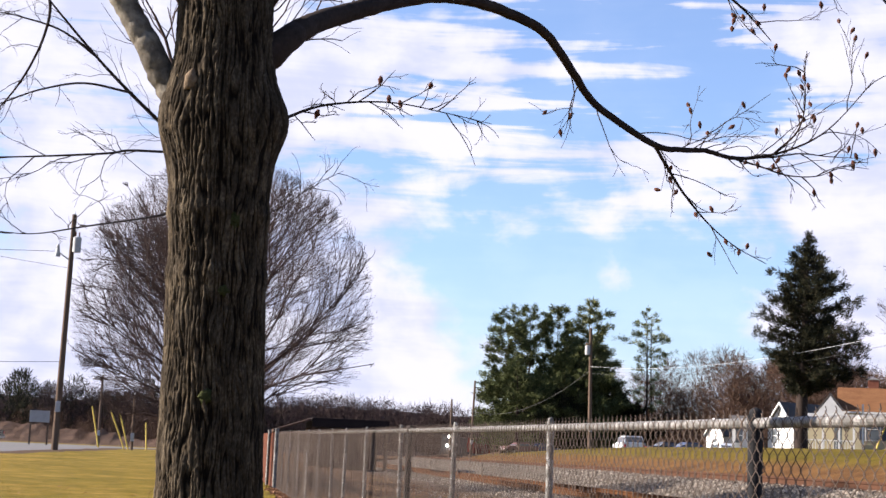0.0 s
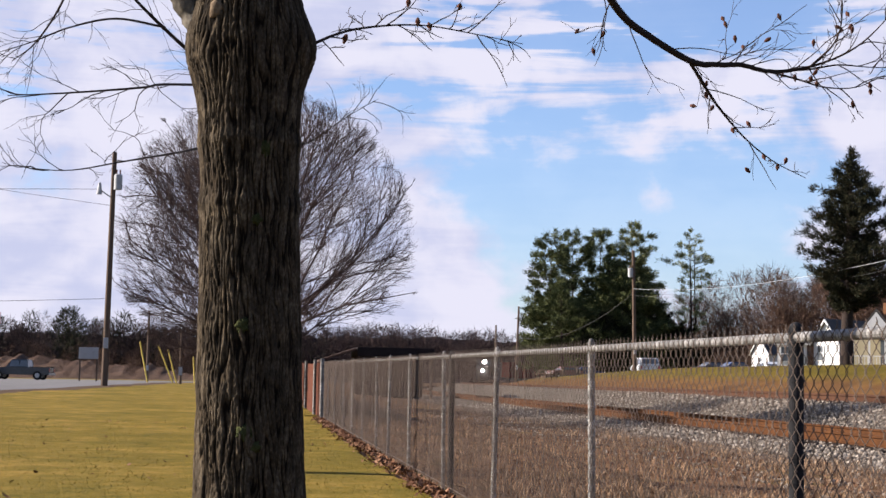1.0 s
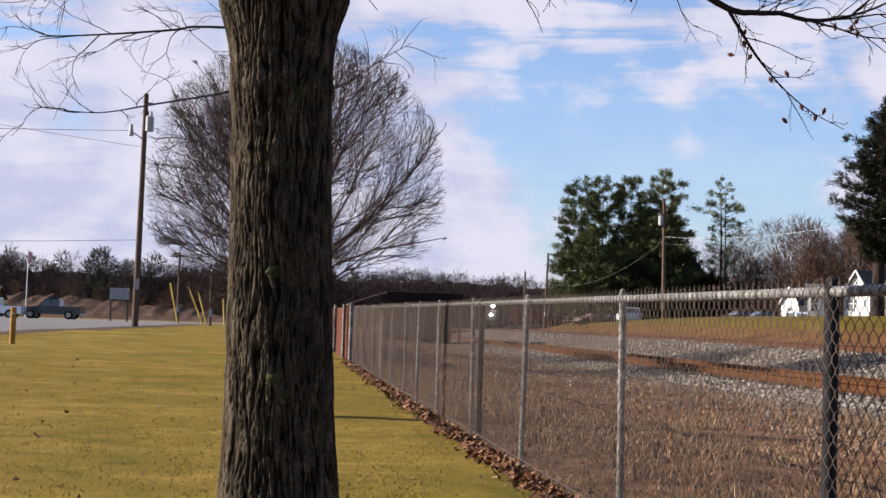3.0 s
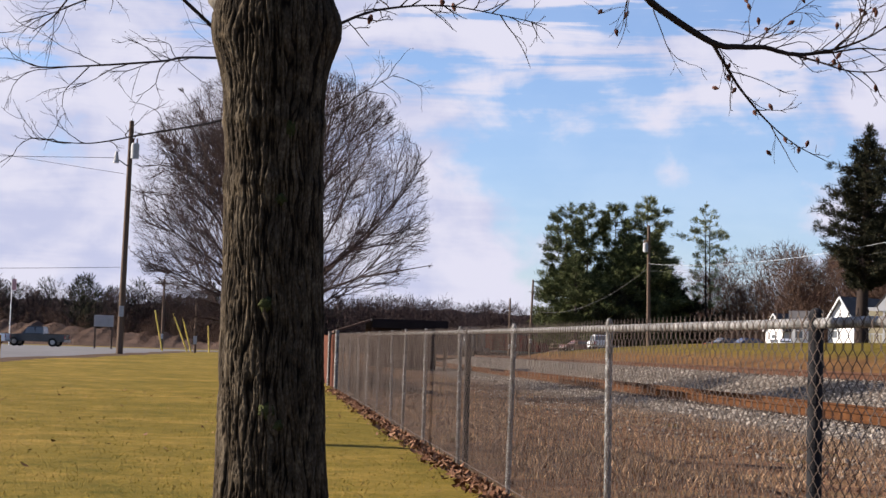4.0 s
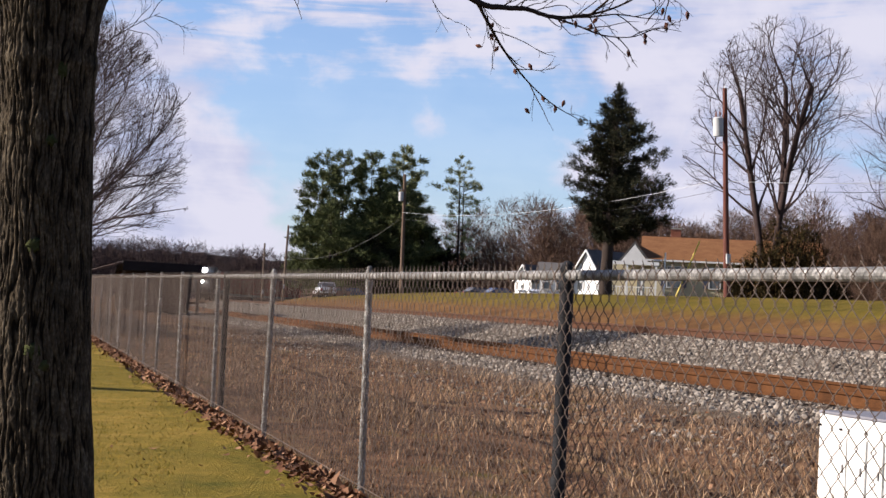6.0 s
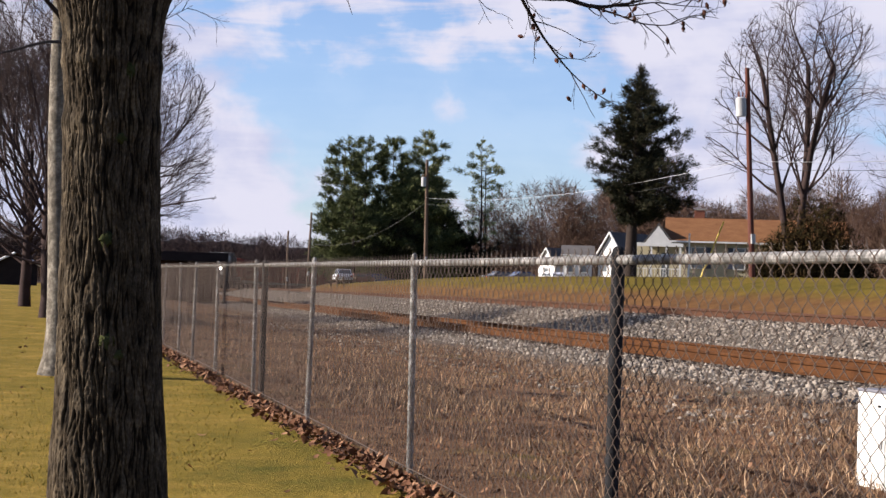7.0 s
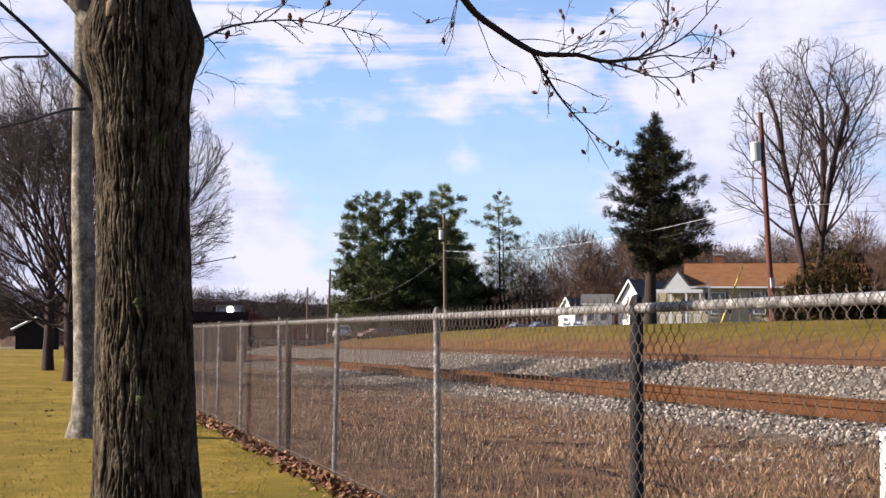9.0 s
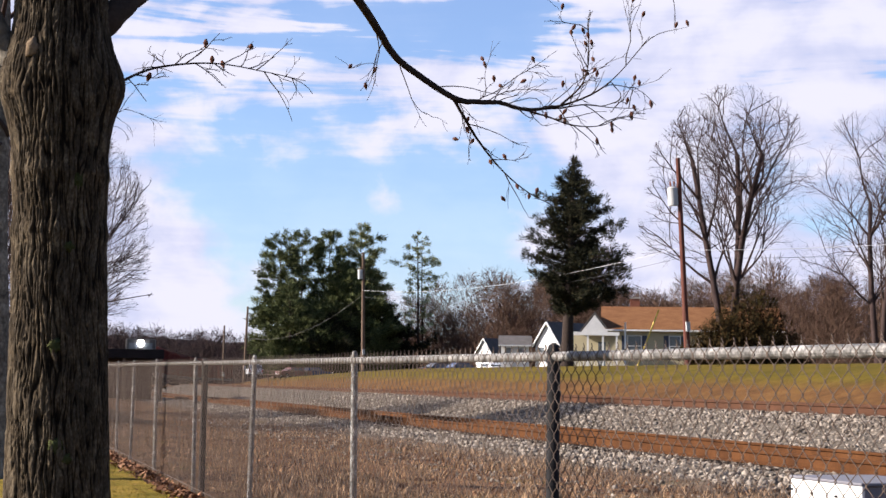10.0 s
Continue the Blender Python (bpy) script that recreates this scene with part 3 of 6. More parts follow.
def build_road():
    """A wide paved road and forecourt beyond the lawn, with a bare verge."""
    ye = [44, 54, 61, 66, 70, 80, 95, 120, 190]
    xe = [-13.5, -9.8, -8.7, -7.4, -6.4, -5.7, -5.3, -4.5, -3.0]
    ys = np.concatenate([np.arange(44, 100, 2.0), np.arange(100, 191, 6.0)])
    for name, across, material, lift, label in (("road", [0.0, -3, -8, -18, -40, -90], M["asphalt"], 0.03, "wide pale asphalt road beyond the lawn"), ("verge", [1.1, 0.7, 0.0, -0.4], M["verge"], 0.02, "bare brown earth verge along the road")):
        V, T, k = [], [], len(across)
        for y in ys:
            e = float(np.interp(y, ye, xe)) + 0.25 * math.sin(y * 0.7)
            for i, a in enumerate(across):
                x = e + a + (0.3 * math.sin(y * 1.9) if name == "verge" and i == 0 else 0)
                V.append((x, y, float(land(x, y)) + (lift if i not in (0, k - 1) or name == "road" else 0.0)))
        for r in range(len(ys) - 1):
            for c in range(k - 1):
                a = r * k + c
                T += [(a, a + k, a + k + 1), (a, a + k + 1, a + 1)]
        tagged(raw(name, V, T, material, smooth=True), label, "road", kind="structure")


# ---- scattered cover ----
def stones(name, x0, x1, y0, y1, count, size, seed, label, zfun=land):
    rnd = np.random.RandomState(seed)
    bm = bmesh.new()
    bmesh.ops.create_icosphere(bm, subdivisions=1, radius=1)
    bv = np.array([v.co[:] for v in bm.verts])
    bt = np.array([[v.index for v in f.verts] for f in bm.faces])
    bm.free()
    y = y0 + (y1 - y0) * rnd.rand(count) ** 1.5
    x = x0 + (x1 - x0) * rnd.rand(count)
    z = zfun(x, y)
    s = size * rnd.uniform(0.55, 1.35, (count, 1, 1)) * rnd.uniform(0.6, 1.25, (count, 1, 3))
    jitter = rnd.uniform(0.72, 1.2, (count, len(bv), 1))
    P = bv[None] * jitter * s
    a = rnd.uniform(0, 6.28, count)
    ca, sa = np.cos(a)[:, None], np.sin(a)[:, None]
    P = np.stack([P[..., 0] * ca - P[..., 1] * sa, P[..., 0] * sa + P[..., 1] * ca, P[..., 2] * 0.8], -1)
    P += np.stack([x, y, z + size * 0.25], -1)[:, None, :]
    T = bt[None] + (np.arange(count) * len(bv))[:, None, None]
    return tagged(raw(name, P, T, M["ballast"]), label, "ballast", kind="stuff")


def blades(name, x, y, z, height, width, material, seed, label, category, lean=0.6):
    """Thin upright triangles, one to each place."""
    rnd = np.random.RandomState(seed)
    k = len(x)
    h = height * rnd.uniform(0.5, 1.5, k)
    a = rnd.uniform(0, 6.28, k)
    w = width * rnd.uniform(0.6, 1.4, k)
    ln = rnd.normal(0, lean, (k, 2)) * h[:, None]
    dx, dy = np.cos(a) * w, np.sin(a) * w
    base = np.stack([x, y, z - 0.004], -1)
    p0 = base + np.stack([dx, dy, 0 * w], -1)
    p1 = base - np.stack([dx, dy, 0 * w], -1)
    mid = base + np.stack([ln[:, 0] * 0.4, ln[:, 1] * 0.4, h * 0.6], -1)
    tip = base + np.stack([ln[:, 0], ln[:, 1], h], -1)
    q0, q1 = mid + (p0 - base) * 0.7, mid + (p1 - base) * 0.7
    V = np.stack([p0, p1, q1, q0, tip], 1)
    T = np.array([[0, 1, 2], [0, 2, 3], [3, 2, 4]])[None] + (np.arange(k) * 5)[:, None, None]
    return tagged(raw(name, V, T, material), label, category, kind="stuff")


def flakes(name, x, y, z, size, material, seed, label, category):
    """Curled dry leaves lying about."""
    rnd = np.random.RandomState(seed)
    k = len(x)
    s = size * rnd.uniform(0.5, 1.4, (k, 1))
    out_ = [(-1, 0, 0.25), (-0.35, 0.55, 0.0), (0.5, 0.45, 0.1), (1, 0, 0.35), (0.45, -0.5, 0.05), (-0.4, -0.5, 0.12)]
    base = np.array(out_)[None] * s[:, :, None] * rnd.uniform(0.7, 1.3, (k, 6, 1))
    e = rnd.normal(0, 0.5, (k, 3))
    e[:, 2] = rnd.uniform(0, 6.28, k)
    P = np.empty_like(base)
    cz, sz = np.cos(e[:, 2])[:, None], np.sin(e[:, 2])[:, None]
    P[..., 0] = base[..., 0] * cz - base[..., 1] * sz
    P[..., 1] = base[..., 0] * sz + base[..., 1] * cz
    P[..., 2] = base[..., 2] + base[..., 0] * e[:, 0][:, None] + base[..., 1] * e[:, 1][:, None]
    P += np.stack([x, y, z + size * 0.35], -1)[:, None, :]
    T = np.array([[0, 1, 5], [1, 2, 4], [1, 4, 5], [2, 3, 4]])[None] + (np.arange(k) * 6)[:, None, None]
    return tagged(raw(name, P, T, material), label, category, kind="stuff")


# ---- fence ----
FX, BAY = 2.55, 3.05


def rail_z(y):
    return 1.22 + 0.0062 * (y - 5.3)


def build_fence():
    fence = empty("chain_link_fence", pose(0, 0, 0), "weathered galvanised chain-link fence beside the railway", "fence")
    for k, y in enumerate((2.2, 5.3, 8.4, 11.53, 14.62, 17.66, 20.05, 22.2, 24.6, 27.0, 29.7, 32.4, 35.2), -1):
        top = rail_z(y)
        g = float(land(FX, y))
        if k == 0:
            bm = rod((FX + 0.03, y, g - 0.02), (FX + 0.03, y, top + 0.015), 0.026, n=20)
            rod((FX + 0.03, y, top + 0.002), (FX + 0.03, y, top + 0.022), 0.031, 0.026, 20, bm)
            bmesh.ops.create_uvsphere(bm, u_segments=16, v_segments=8, radius=0.024, matrix=Matrix.Translation((FX + 0.03, y, top + 0.024)))
            for zz in (0.12, 0.45, 0.8, 1.06, 1.19):
                rod((FX + 0.03, y, zz), (FX + 0.03, y, zz + 0.02), 0.0295, n=20, bm=bm)
            part("end_post", bm, M["dark_post"], fence, "thick dark terminal post with domed cap", smooth=False)
        else:
            lean = 0.018 * math.sin(k * 2.3)
            bm = rod((FX + 0.03 + lean, y, g - 0.02), (FX + 0.03, y, top - 0.01), 0.0205, n=14)
            rod((FX + 0.03, y, top - 0.015), (FX + 0.03, y, top + 0.03), 0.025, 0.018, 14, bm)
            bmesh.ops.create_uvsphere(bm, u_segments=12, v_segments=6, radius=0.016, matrix=Matrix.Translation((FX + 0.03, y, top + 0.035)))
            part("post", bm, M["galv_pipe"], fence)
    for y, x in ((14.04, FX + 0.03), (30.6, FX + 0.06)):
        bm = rod((x, y, -0.05), (x, y, rail_z(y) + 0.0), 0.030, n=16)
        bmesh.ops.create_uvsphere(bm, u_segments=12, v_segments=6, radius=0.033, matrix=Matrix.Translation((x, y, rail_z(y) + 0.01)))
        part("end_post", bm, M["dark_post"], fence)
    # top rail in lengths, with sleeves
    for a, b in ((0.4, 5.28), (5.32, 11.5), (11.5, 17.6), (17.6, 24.0), (24.0, 37.0)):
        bm = rod((FX + 0.03, a, rail_z(a) - 0.006), (FX + 0.03, b, rail_z(b) - 0.006), 0.0185, n=14)
        part("top_rail", bm, M["galv_pipe"], fence, smooth=False)
    for y in (11.5, 17.6, 24.0):
        part("sleeve", rod((FX + 0.03, y - 0.08, rail_z(y) - 0.006), (FX + 0.03, y + 0.08, rail_z(y) - 0.006), 0.021, n=14), M["galv"], fence)
    # woven wire, bay by bay
    DW, DH = 0.0745, 0.074
    rnd = np.random.RandomState(9)
    edges = [0.6] + [5.3 + BAY * k for k in range(0, 9)] + [33.4, 37.0]
    for lo, hi in zip(edges[:-1], edges[1:]):
        tubes = Tubes()
        y = lo
        while y < hi:
            top = rail_z(y) + 0.025
            steps = int((top - 0.02) / (DH / 2))
            zz = top - np.arange(steps + 1) * DH / 2
            zig = np.arange(steps + 1) % 2
            side = 0.0035 * np.where(np.arange(steps + 1) % 2 == 0, 1, -1)
            sag = 0.010 * np.sin(y * 2.1) + 0.004 * rnd.randn()
            pts = np.stack([FX - 0.006 + side + sag * np.sin((top - zz) / top * 3.1), y + zig * DW / 2 + 0.002 * rnd.randn(steps + 1), zz], -1)
            pts2 = np.stack([FX - 0.006 - side + sag * np.sin((top - zz) / top * 3.1), y + DW - zig * DW / 2 + 0.002 * rnd.randn(steps + 1), zz], -1)
            knuckle = np.array([[FX - 0.006, y + 0.004, top + 0.014]])
            tubes.add(np.concatenate([knuckle, pts]), np.full(len(pts) + 1, 0.0017), 4)
            tubes.add(pts2, np.full(len(pts2), 0.0017), 4)
            y += DW
        p = tubes.made("wire_mesh", M["wire"], fence)
        p["kind"] = "stuff"
    part("tension_wire", rod((FX - 0.01, 0.6, 0.06), (FX - 0.01, 37.0, 0.13), 0.003, n=6), M["wire"], fence)
    return fence


def build_slat_fence():
    """The far stretch, filled with upright slats."""
    fence = empty("slatted_fence", pose(0, 0, 0), "far fence filled with rust-coloured and grey slats", "fence")
    y = 37.1
    rnd = random.Random(3)
    while y < 60:
        g = float(land(FX, y))
        h = 1.26 + 0.10 * (y > 37)
        m = M["galv_pipe"] if y < 36.5 else M["rust_slat"]
        part("slat", box(0.02, 0.145, h + rnd.uniform(-0.015, 0.015), (FX, y, g)), m, fence)
        y += 0.15
    for yy in (36.6, 40.4, 46.5, 52.6, 58.7):
        part("post", rod((FX - 0.05, yy, float(land(FX, yy)) - 0.02), (FX - 0.05, yy, float(land(FX, yy)) + 1.45), 0.045, n=12), M["galv_pipe"], fence)
    return fence


# ---- railway ----
RAIL_PROFILE = [(-0.07, 0.0), (0.07, 0.0), (0.07, 0.012), (0.012, 0.035), (0.009, 0.13), (0.034, 0.145), (0.036, 0.172), (0.028, 0.182), (-0.028, 0.182), (-0.036, 0.172), (-0.034, 0.145), (-0.009, 0.13), (-0.012, 0.035), (-0.07, 0.012)]


def build_track(x_mid, z_base, name, label, material="rail"):
    track = empty(name, pose(0, 0, 0), label, "railway track", "railway tracks")
    ys = np.concatenate([np.arange(-4, 60, 4.0), np.arange(60, 420, 5.0)])
    for side in (-0.7525, 0.7525):
        V, T = [], []
        k = len(RAIL_PROFILE)
        for i, y in enumerate(ys):
            for a, z in RAIL_PROFILE:
                V.append((x_mid + side + a + float(bend(y)), y, z_base + 0.012 + z + 0.0012 * min(max(y - 5, 0), 60)))
        for i in range(len(ys) - 1):
            for j in range(k):
                a, b = i * k + j, i * k + (j + 1) % k
                T += [(a, b, b + k), (a, b + k, a + k)]
        raw("rail", V, T, M[material], track)
    return track


def build_ties(track, x_mid, z_base, seed):
    rnd = random.Random(seed)
    bm = box(2.6, 0.22, 0.16)
    bmesh.ops.bevel(bm, geom=list(bm.edges), offset=0.012, segments=1, affect="EDGES")
    me = bpy.data.meshes.new("tie")
    bm.to_mesh(me)
    bm.free()
    me.materials.append(M["tie"])
    y = 6.0
    while y < 120:
        ob = new("tie", me)
        ob.parent = track
        ob.matrix_local = pose(x_mid + float(bend(y)) + rnd.uniform(-0.04, 0.04), y, z_base - 0.15 + 0.0012 * min(max(y - 5, 0), 60), 0, 0, rnd.uniform(-1, 1))
        y += 0.53


# ---- the near tree ----
def twig(tubes, start, direction, length, r, rnd, pods, droop=0.5, kids=2, sides=4):
    """A wiry twig that sags and turns up at its end; pods collects the tips' places."""
    d = Vector(direction).normalized()
    pts, p = [Vector(start)], Vector(start)
    k = max(5, int(length / 0.05))
    wig = Vector((rnd.gauss(0, 1), rnd.gauss(0, 1), rnd.gauss(0, 1))) * 0.15
    for i in range(k):
        f = i / k
        pull = Vector((0, 0, -droop if f < 0.55 else droop * 1.6))
        d = (d + pull * 0.10 + wig * 0.35 + Vector((rnd.gauss(0, 1), rnd.gauss(0, 1), rnd.gauss(0, 1))) * 0.13).normalized()
        if i % 4 == 3:
            wig = Vector((rnd.gauss(0, 1), rnd.gauss(0, 1), rnd.gauss(0, 1))) * 0.34
        p = p + d * (length / k)
        pts.append(p)
    tubes.add([v[:] for v in pts], np.linspace(r, max(0.0012, r * 0.35), len(pts)), sides)
    if kids > 0:
        for _ in range(rnd.randint(1, 3)):
            i = rnd.randint(int(k * 0.25), k - 1)
            side = Vector((rnd.gauss(0, 1), rnd.gauss(0, 1), rnd.gauss(0.2, 0.8))).normalized()
            twig(tubes, pts[i], (pts[i] - pts[i - 1]).normalized() + side * 0.65, length * rnd.uniform(0.3, 0.6), max(0.0014, r * 0.55), rnd, pods, droop, kids - 1, 3)
    if pods is not None and rnd.random() < (0.15 if start[0] > 1.9 else 0.03):
        pods.append(pts[-1])


def build_near_tree():
    tree = empty("shade_tree", pose(0, 0, 0), "furrowed-bark tree with bare limbs and dry seed pods", "tree")
    cy = 5.40
    zr = [-0.05, 0.0, 0.12, 0.3, 0.57, 0.86, 1.29, 1.68, 1.95, 2.1, 2.22, 2.4, 2.7, 3.2, 4.2, 6.5]
    rr = [0.30, 0.28, 0.235, 0.208, 0.190, 0.177, 0.166, 0.162, 0.172, 0.186, 0.182, 0.165, 0.155, 0.145, 0.12, 0.06]
    na, nz = 400, 460
    zs = np.concatenate([np.linspace(0.25, 2.62, nz - 50), np.linspace(2.65, 6.4, 50)])
    zs[:25] = np.linspace(-0.05, zs[25] - 0.006, 25)
    th = np.arange(na) * 2 * np.pi / na
    V, H = np.empty((nz, na, 3)), np.empty((nz, na))
    for i, z in enumerate(zs):
        r0 = float(np.interp(z, zr, rr))
        cx = 0.716 - 0.028 * (z - 1.07)
        ring = 0.006 * math.exp(-((z - 1.62) / 0.03) ** 2) + 0.006 * math.exp(-((z - 1.83) / 0.025) ** 2)
        g1, g2 = math.exp(-((z - 2.17) / 0.10) ** 2), math.exp(-((z - 2.16) / 0.14) ** 2)
        for j, t in enumerate(th):
            c, s = math.cos(t), math.sin(t)
            # interlaced ridges that run up the trunk
            w = noise.noise((c * 2.6, s * 2.6, z * 5.0))
            w2 = noise.noise((c * 6.0 + 5, s * 6.0, z * 11.0))
            u = t + 0.10 * w + 0.055 * w2
            v = noise.noise((math.cos(u) * 15.0, math.sin(u) * 15.0, z * 5.2))
            v2 = noise.noise((c * 21, s * 21, z * 30 + 7))
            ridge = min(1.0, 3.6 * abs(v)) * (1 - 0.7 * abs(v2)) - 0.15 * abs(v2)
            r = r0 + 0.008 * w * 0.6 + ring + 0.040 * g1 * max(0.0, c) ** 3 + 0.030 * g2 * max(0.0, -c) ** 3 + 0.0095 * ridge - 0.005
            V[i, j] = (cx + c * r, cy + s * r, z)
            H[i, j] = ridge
    i = (np.arange(nz - 1)[:, None] * na + np.arange(na)[None, :])
    j = (np.arange(nz - 1)[:, None] * na + (np.arange(na)[None, :] + 1) % na)
    T = np.stack([i, j, j + na, i, j + na, i + na], -1).reshape(-1, 3)
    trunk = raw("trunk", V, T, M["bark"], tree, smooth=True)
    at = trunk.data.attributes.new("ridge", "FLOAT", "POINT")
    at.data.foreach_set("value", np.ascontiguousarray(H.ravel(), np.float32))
    rnd = random.Random(11)
    # lichen patches
    for a, z, s in ((-95, 0.865, 0.028), (-98, 1.215, 0.022), (-84, 0.82, 0.018), (-72, 1.80, 0.026), (-82, 1.56, 0.018)):
        bm = bmesh.new()
        bmesh.ops.create_icosphere(bm, subdivisions=3, radius=1)
        r0 = float(np.interp(z, zr, rr)) + 0.001
        ca, sa = math.cos(radians(a)), math.sin(radians(a))
        for v in bm.verts:
            k = 0.85 + 0.75 * noise.noise(v.co * 2.6 + Vector((z * 9, 0, 0)))
            q = Vector((v.co.x * s * k, v.co.y * 0.004, v.co.z * s * 1.15 * k))
            ang = radians(a + 90)
            v.co = (q.x * math.cos(ang) - q.y * math.sin(ang) + 0.716 - 0.028 * (z - 1.07) + ca * r0, q.x * math.sin(ang) + q.y * math.cos(ang) + cy + sa * r0, z + q.z)
        part("lichen_patch", bm, M["lichen"], tree, "grey-green lichen patch", smooth=True)
    pods = []
    # the long limb to the right, with its hanging branch
    limb = [(0.74, 5.40, 2.30), (0.88, 5.42, 2.46), (1.00, 5.62, 2.60), (1.19, 5.86, 2.74), (1.39, 6.10, 2.87), (1.61, 6.34, 2.97), (1.86, 6.58, 3.01), (2.105, 6.76, 2.975), (2.28, 6.92, 2.85), (2.44, 7.08, 2.74), (2.735, 7.10, 2.575), (2.90, 7.16, 2.573), (3.03, 7.2, 2.585), (3.16, 7.22, 2.565), (3.29, 7.25, 2.58), (3.456, 7.25, 2.625), (3.62, 7.25, 2.706), (3.755, 7.25, 2.826), (3.924, 7.25, 3.03)]
    radii = [0.058, 0.048, 0.040, 0.036, 0.032, 0.028, 0.025, 0.0225, 0.020, 0.018, 0.0155, 0.0135, 0.012, 0.011, 0.009, 0.006, 0.0045, 0.003, 0.0018]
    tb = Tubes()

    def run(points, radii_, sides=10, steps=6):
        sp = spline(points, steps)
        rad = np.interp(np.linspace(0, 1, len(sp)), np.linspace(0, 1, len(radii_)), radii_)
        sp = [p + np.array([rnd.gauss(0, 1), rnd.gauss(0, 1), rnd.gauss(0, 1)]) * r * 0.05 for p, r in zip(sp, rad)]
        tb.add(sp, rad, sides)
        return sp

    main = run(limb, radii)
    hang = run([(2.735, 7.10, 2.575), (2.83, 7.16, 2.47), (2.92, 7.22, 2.38), (3.06, 7.26, 2.245), (3.22, 7.30, 2.14), (3.41, 7.36, 2.07)], [0.009, 0.007, 0.0035, 0.002], 6)
    fans = [run(f, [0.006, 0.0045, 0.003, 0.0016], 5) for f in (
        [(3.29, 7.25, 2.58), (3.42, 7.28, 2.60), (3.555, 7.3, 2.63), (3.722, 7.33, 2.633), (3.908, 7.36, 2.643)],
        [(3.16, 7.22, 2.565), (3.30, 7.20, 2.53), (3.44, 7.18, 2.49), (3.60, 7.2, 2.50), (3.72, 7.2, 2.55)],
        [(3.40, 7.25, 2.61), (3.50, 7.2, 2.72), (3.53, 7.18, 2.86), (3.52, 7.18, 3.05)])]
    tb.made("limb", M["limb"], tree, "long dark limb reaching over the fence")
    tw = Tubes()
    for sp, lo, hi, count, ln, dr in ((main, 0.42, 0.66, 7, 0.42, 0.5), (main, 0.60, 0.99, 15, 0.36, 0.05), *((f, 0.2, 0.98, 6, 0.24, 0.1) for f in fans), (hang, 0.1, 0.98, 9, 0.26, 0.25)):
        for q in range(count):
            f = lo + (hi - lo) * (q + rnd.random() * 0.6) / count
            i = min(len(sp) - 2, int(f * len(sp)))
            t = Vector(sp[i + 1] - sp[i]).normalized()
            side = Vector((rnd.gauss(0, 0.7), rnd.gauss(0, 0.5), rnd.choice((-1.0, 1.0, 0.8)) * rnd.uniform(0.5, 1.1)))
            twig(tw, sp[i], t * 1.25 + side * 0.8, ln * rnd.uniform(0.5, 1.15), 0.0032, rnd, pods, dr, 2)
    tw.made("twig_spray", M["limb"], tree)["kind"] = "stuff"
    # limbs and thin branches on the other sides
    def branch(name, points, radii_, count, ln, label=""):
        nonlocal tb
        tb = Tubes()
        sp = run(points, radii_, 8)
        for q in range(count):
            i = int((0.25 + 0.73 * (q + rnd.random() * 0.7) / count) * (len(sp) - 1))
            i = min(i, len(sp) - 2)
            t = Vector(sp[i + 1] - sp[i]).normalized()
            twig(tb, sp[i], t * 1.3 + Vector((rnd.gauss(0, 0.5), rnd.gauss(0, 0.5), rnd.gauss(0.1, 0.6))), ln * rnd.uniform(0.5, 1.2), 0.003, rnd, pods, 0.3, 2)
        tb.made(name, M["limb"] if "pale" not in label else M["smooth_bark"], tree, label)

    branch("limb", [(0.66, 5.40, 2.05), (0.545, 5.41, 2.20), (0.47, 5.41, 2.31), (0.42, 5.41, 2.40), (0.36, 5.42, 2.50), (0.29, 5.42, 2.62), (0.18, 5.43, 2.9), (0.10, 5.45, 3.4), (0.0, 5.5, 4.4)], [0.07, 0.056, 0.05, 0.047, 0.045, 0.043, 0.04, 0.034, 0.02], 4, 0.5, "pale smooth limb forking from the trunk")
    branch("branch", [(0.83, 5.42, 2.16), (0.89, 5.46, 2.195), (1.06, 5.7, 2.315), (1.33, 6.0, 2.415), (1.60, 6.3, 2.46), (1.83, 6.5, 2.475)], [0.008, 0.006, 0.0045, 0.003, 0.0022, 0.0015], 17, 0.22)
    branch("branch", [(0.80, 5.40, 2.7), (1.4, 5.9, 3.3), (2.2, 6.5, 3.5), (2.75, 6.9, 3.45), (3.1, 7.0, 3.28), (3.3, 7.05, 3.12)], [0.04, 0.03, 0.02, 0.012, 0.006, 0.002], 8, 0.42)
    branch("branch", [(0.75, 5.40, 3.0), (1.8, 6.2, 3.9), (3.2, 7.2, 3.95), (4.0, 7.6, 3.7), (4.4, 7.8, 3.45)], [0.04, 0.03, 0.018, 0.008, 0.003], 8, 0.5)
    # two limbs above the view, added for the shadow patterns they cast
    branch("branch", [(0.65, 5.35, 2.9), (0.2, 5.0, 3.5), (-0.8, 4.6, 4.2), (-1.6, 4.4, 4.6)], [0.04, 0.03, 0.02, 0.006], 10, 0.8)
    branch("branch", [(0.7, 5.5, 3.2), (0.9, 6.4, 3.9), (1.1, 7.4, 4.6)], [0.045, 0.03, 0.01], 8, 0.8)
    # knot where a limb was lost
    bm = bmesh.new()
    bmesh.ops.create_uvsphere(bm, u_segments=20, v_segments=14, radius=0.027, matrix=Matrix.Translation((0.575, 5.262, 2.26)) @ Matrix.Diagonal((0.9, 0.8, 1.35, 1)))
    for v in bm.verts:
        v.co += Vector((0.4, -0.5, 1)) * 0.012 * noise.noise(v.co * 45)
    part("knot", bm, M["cut_wood"], tree, "pale healed branch stub", smooth=True)
    # seed pods
    bm = bmesh.new()
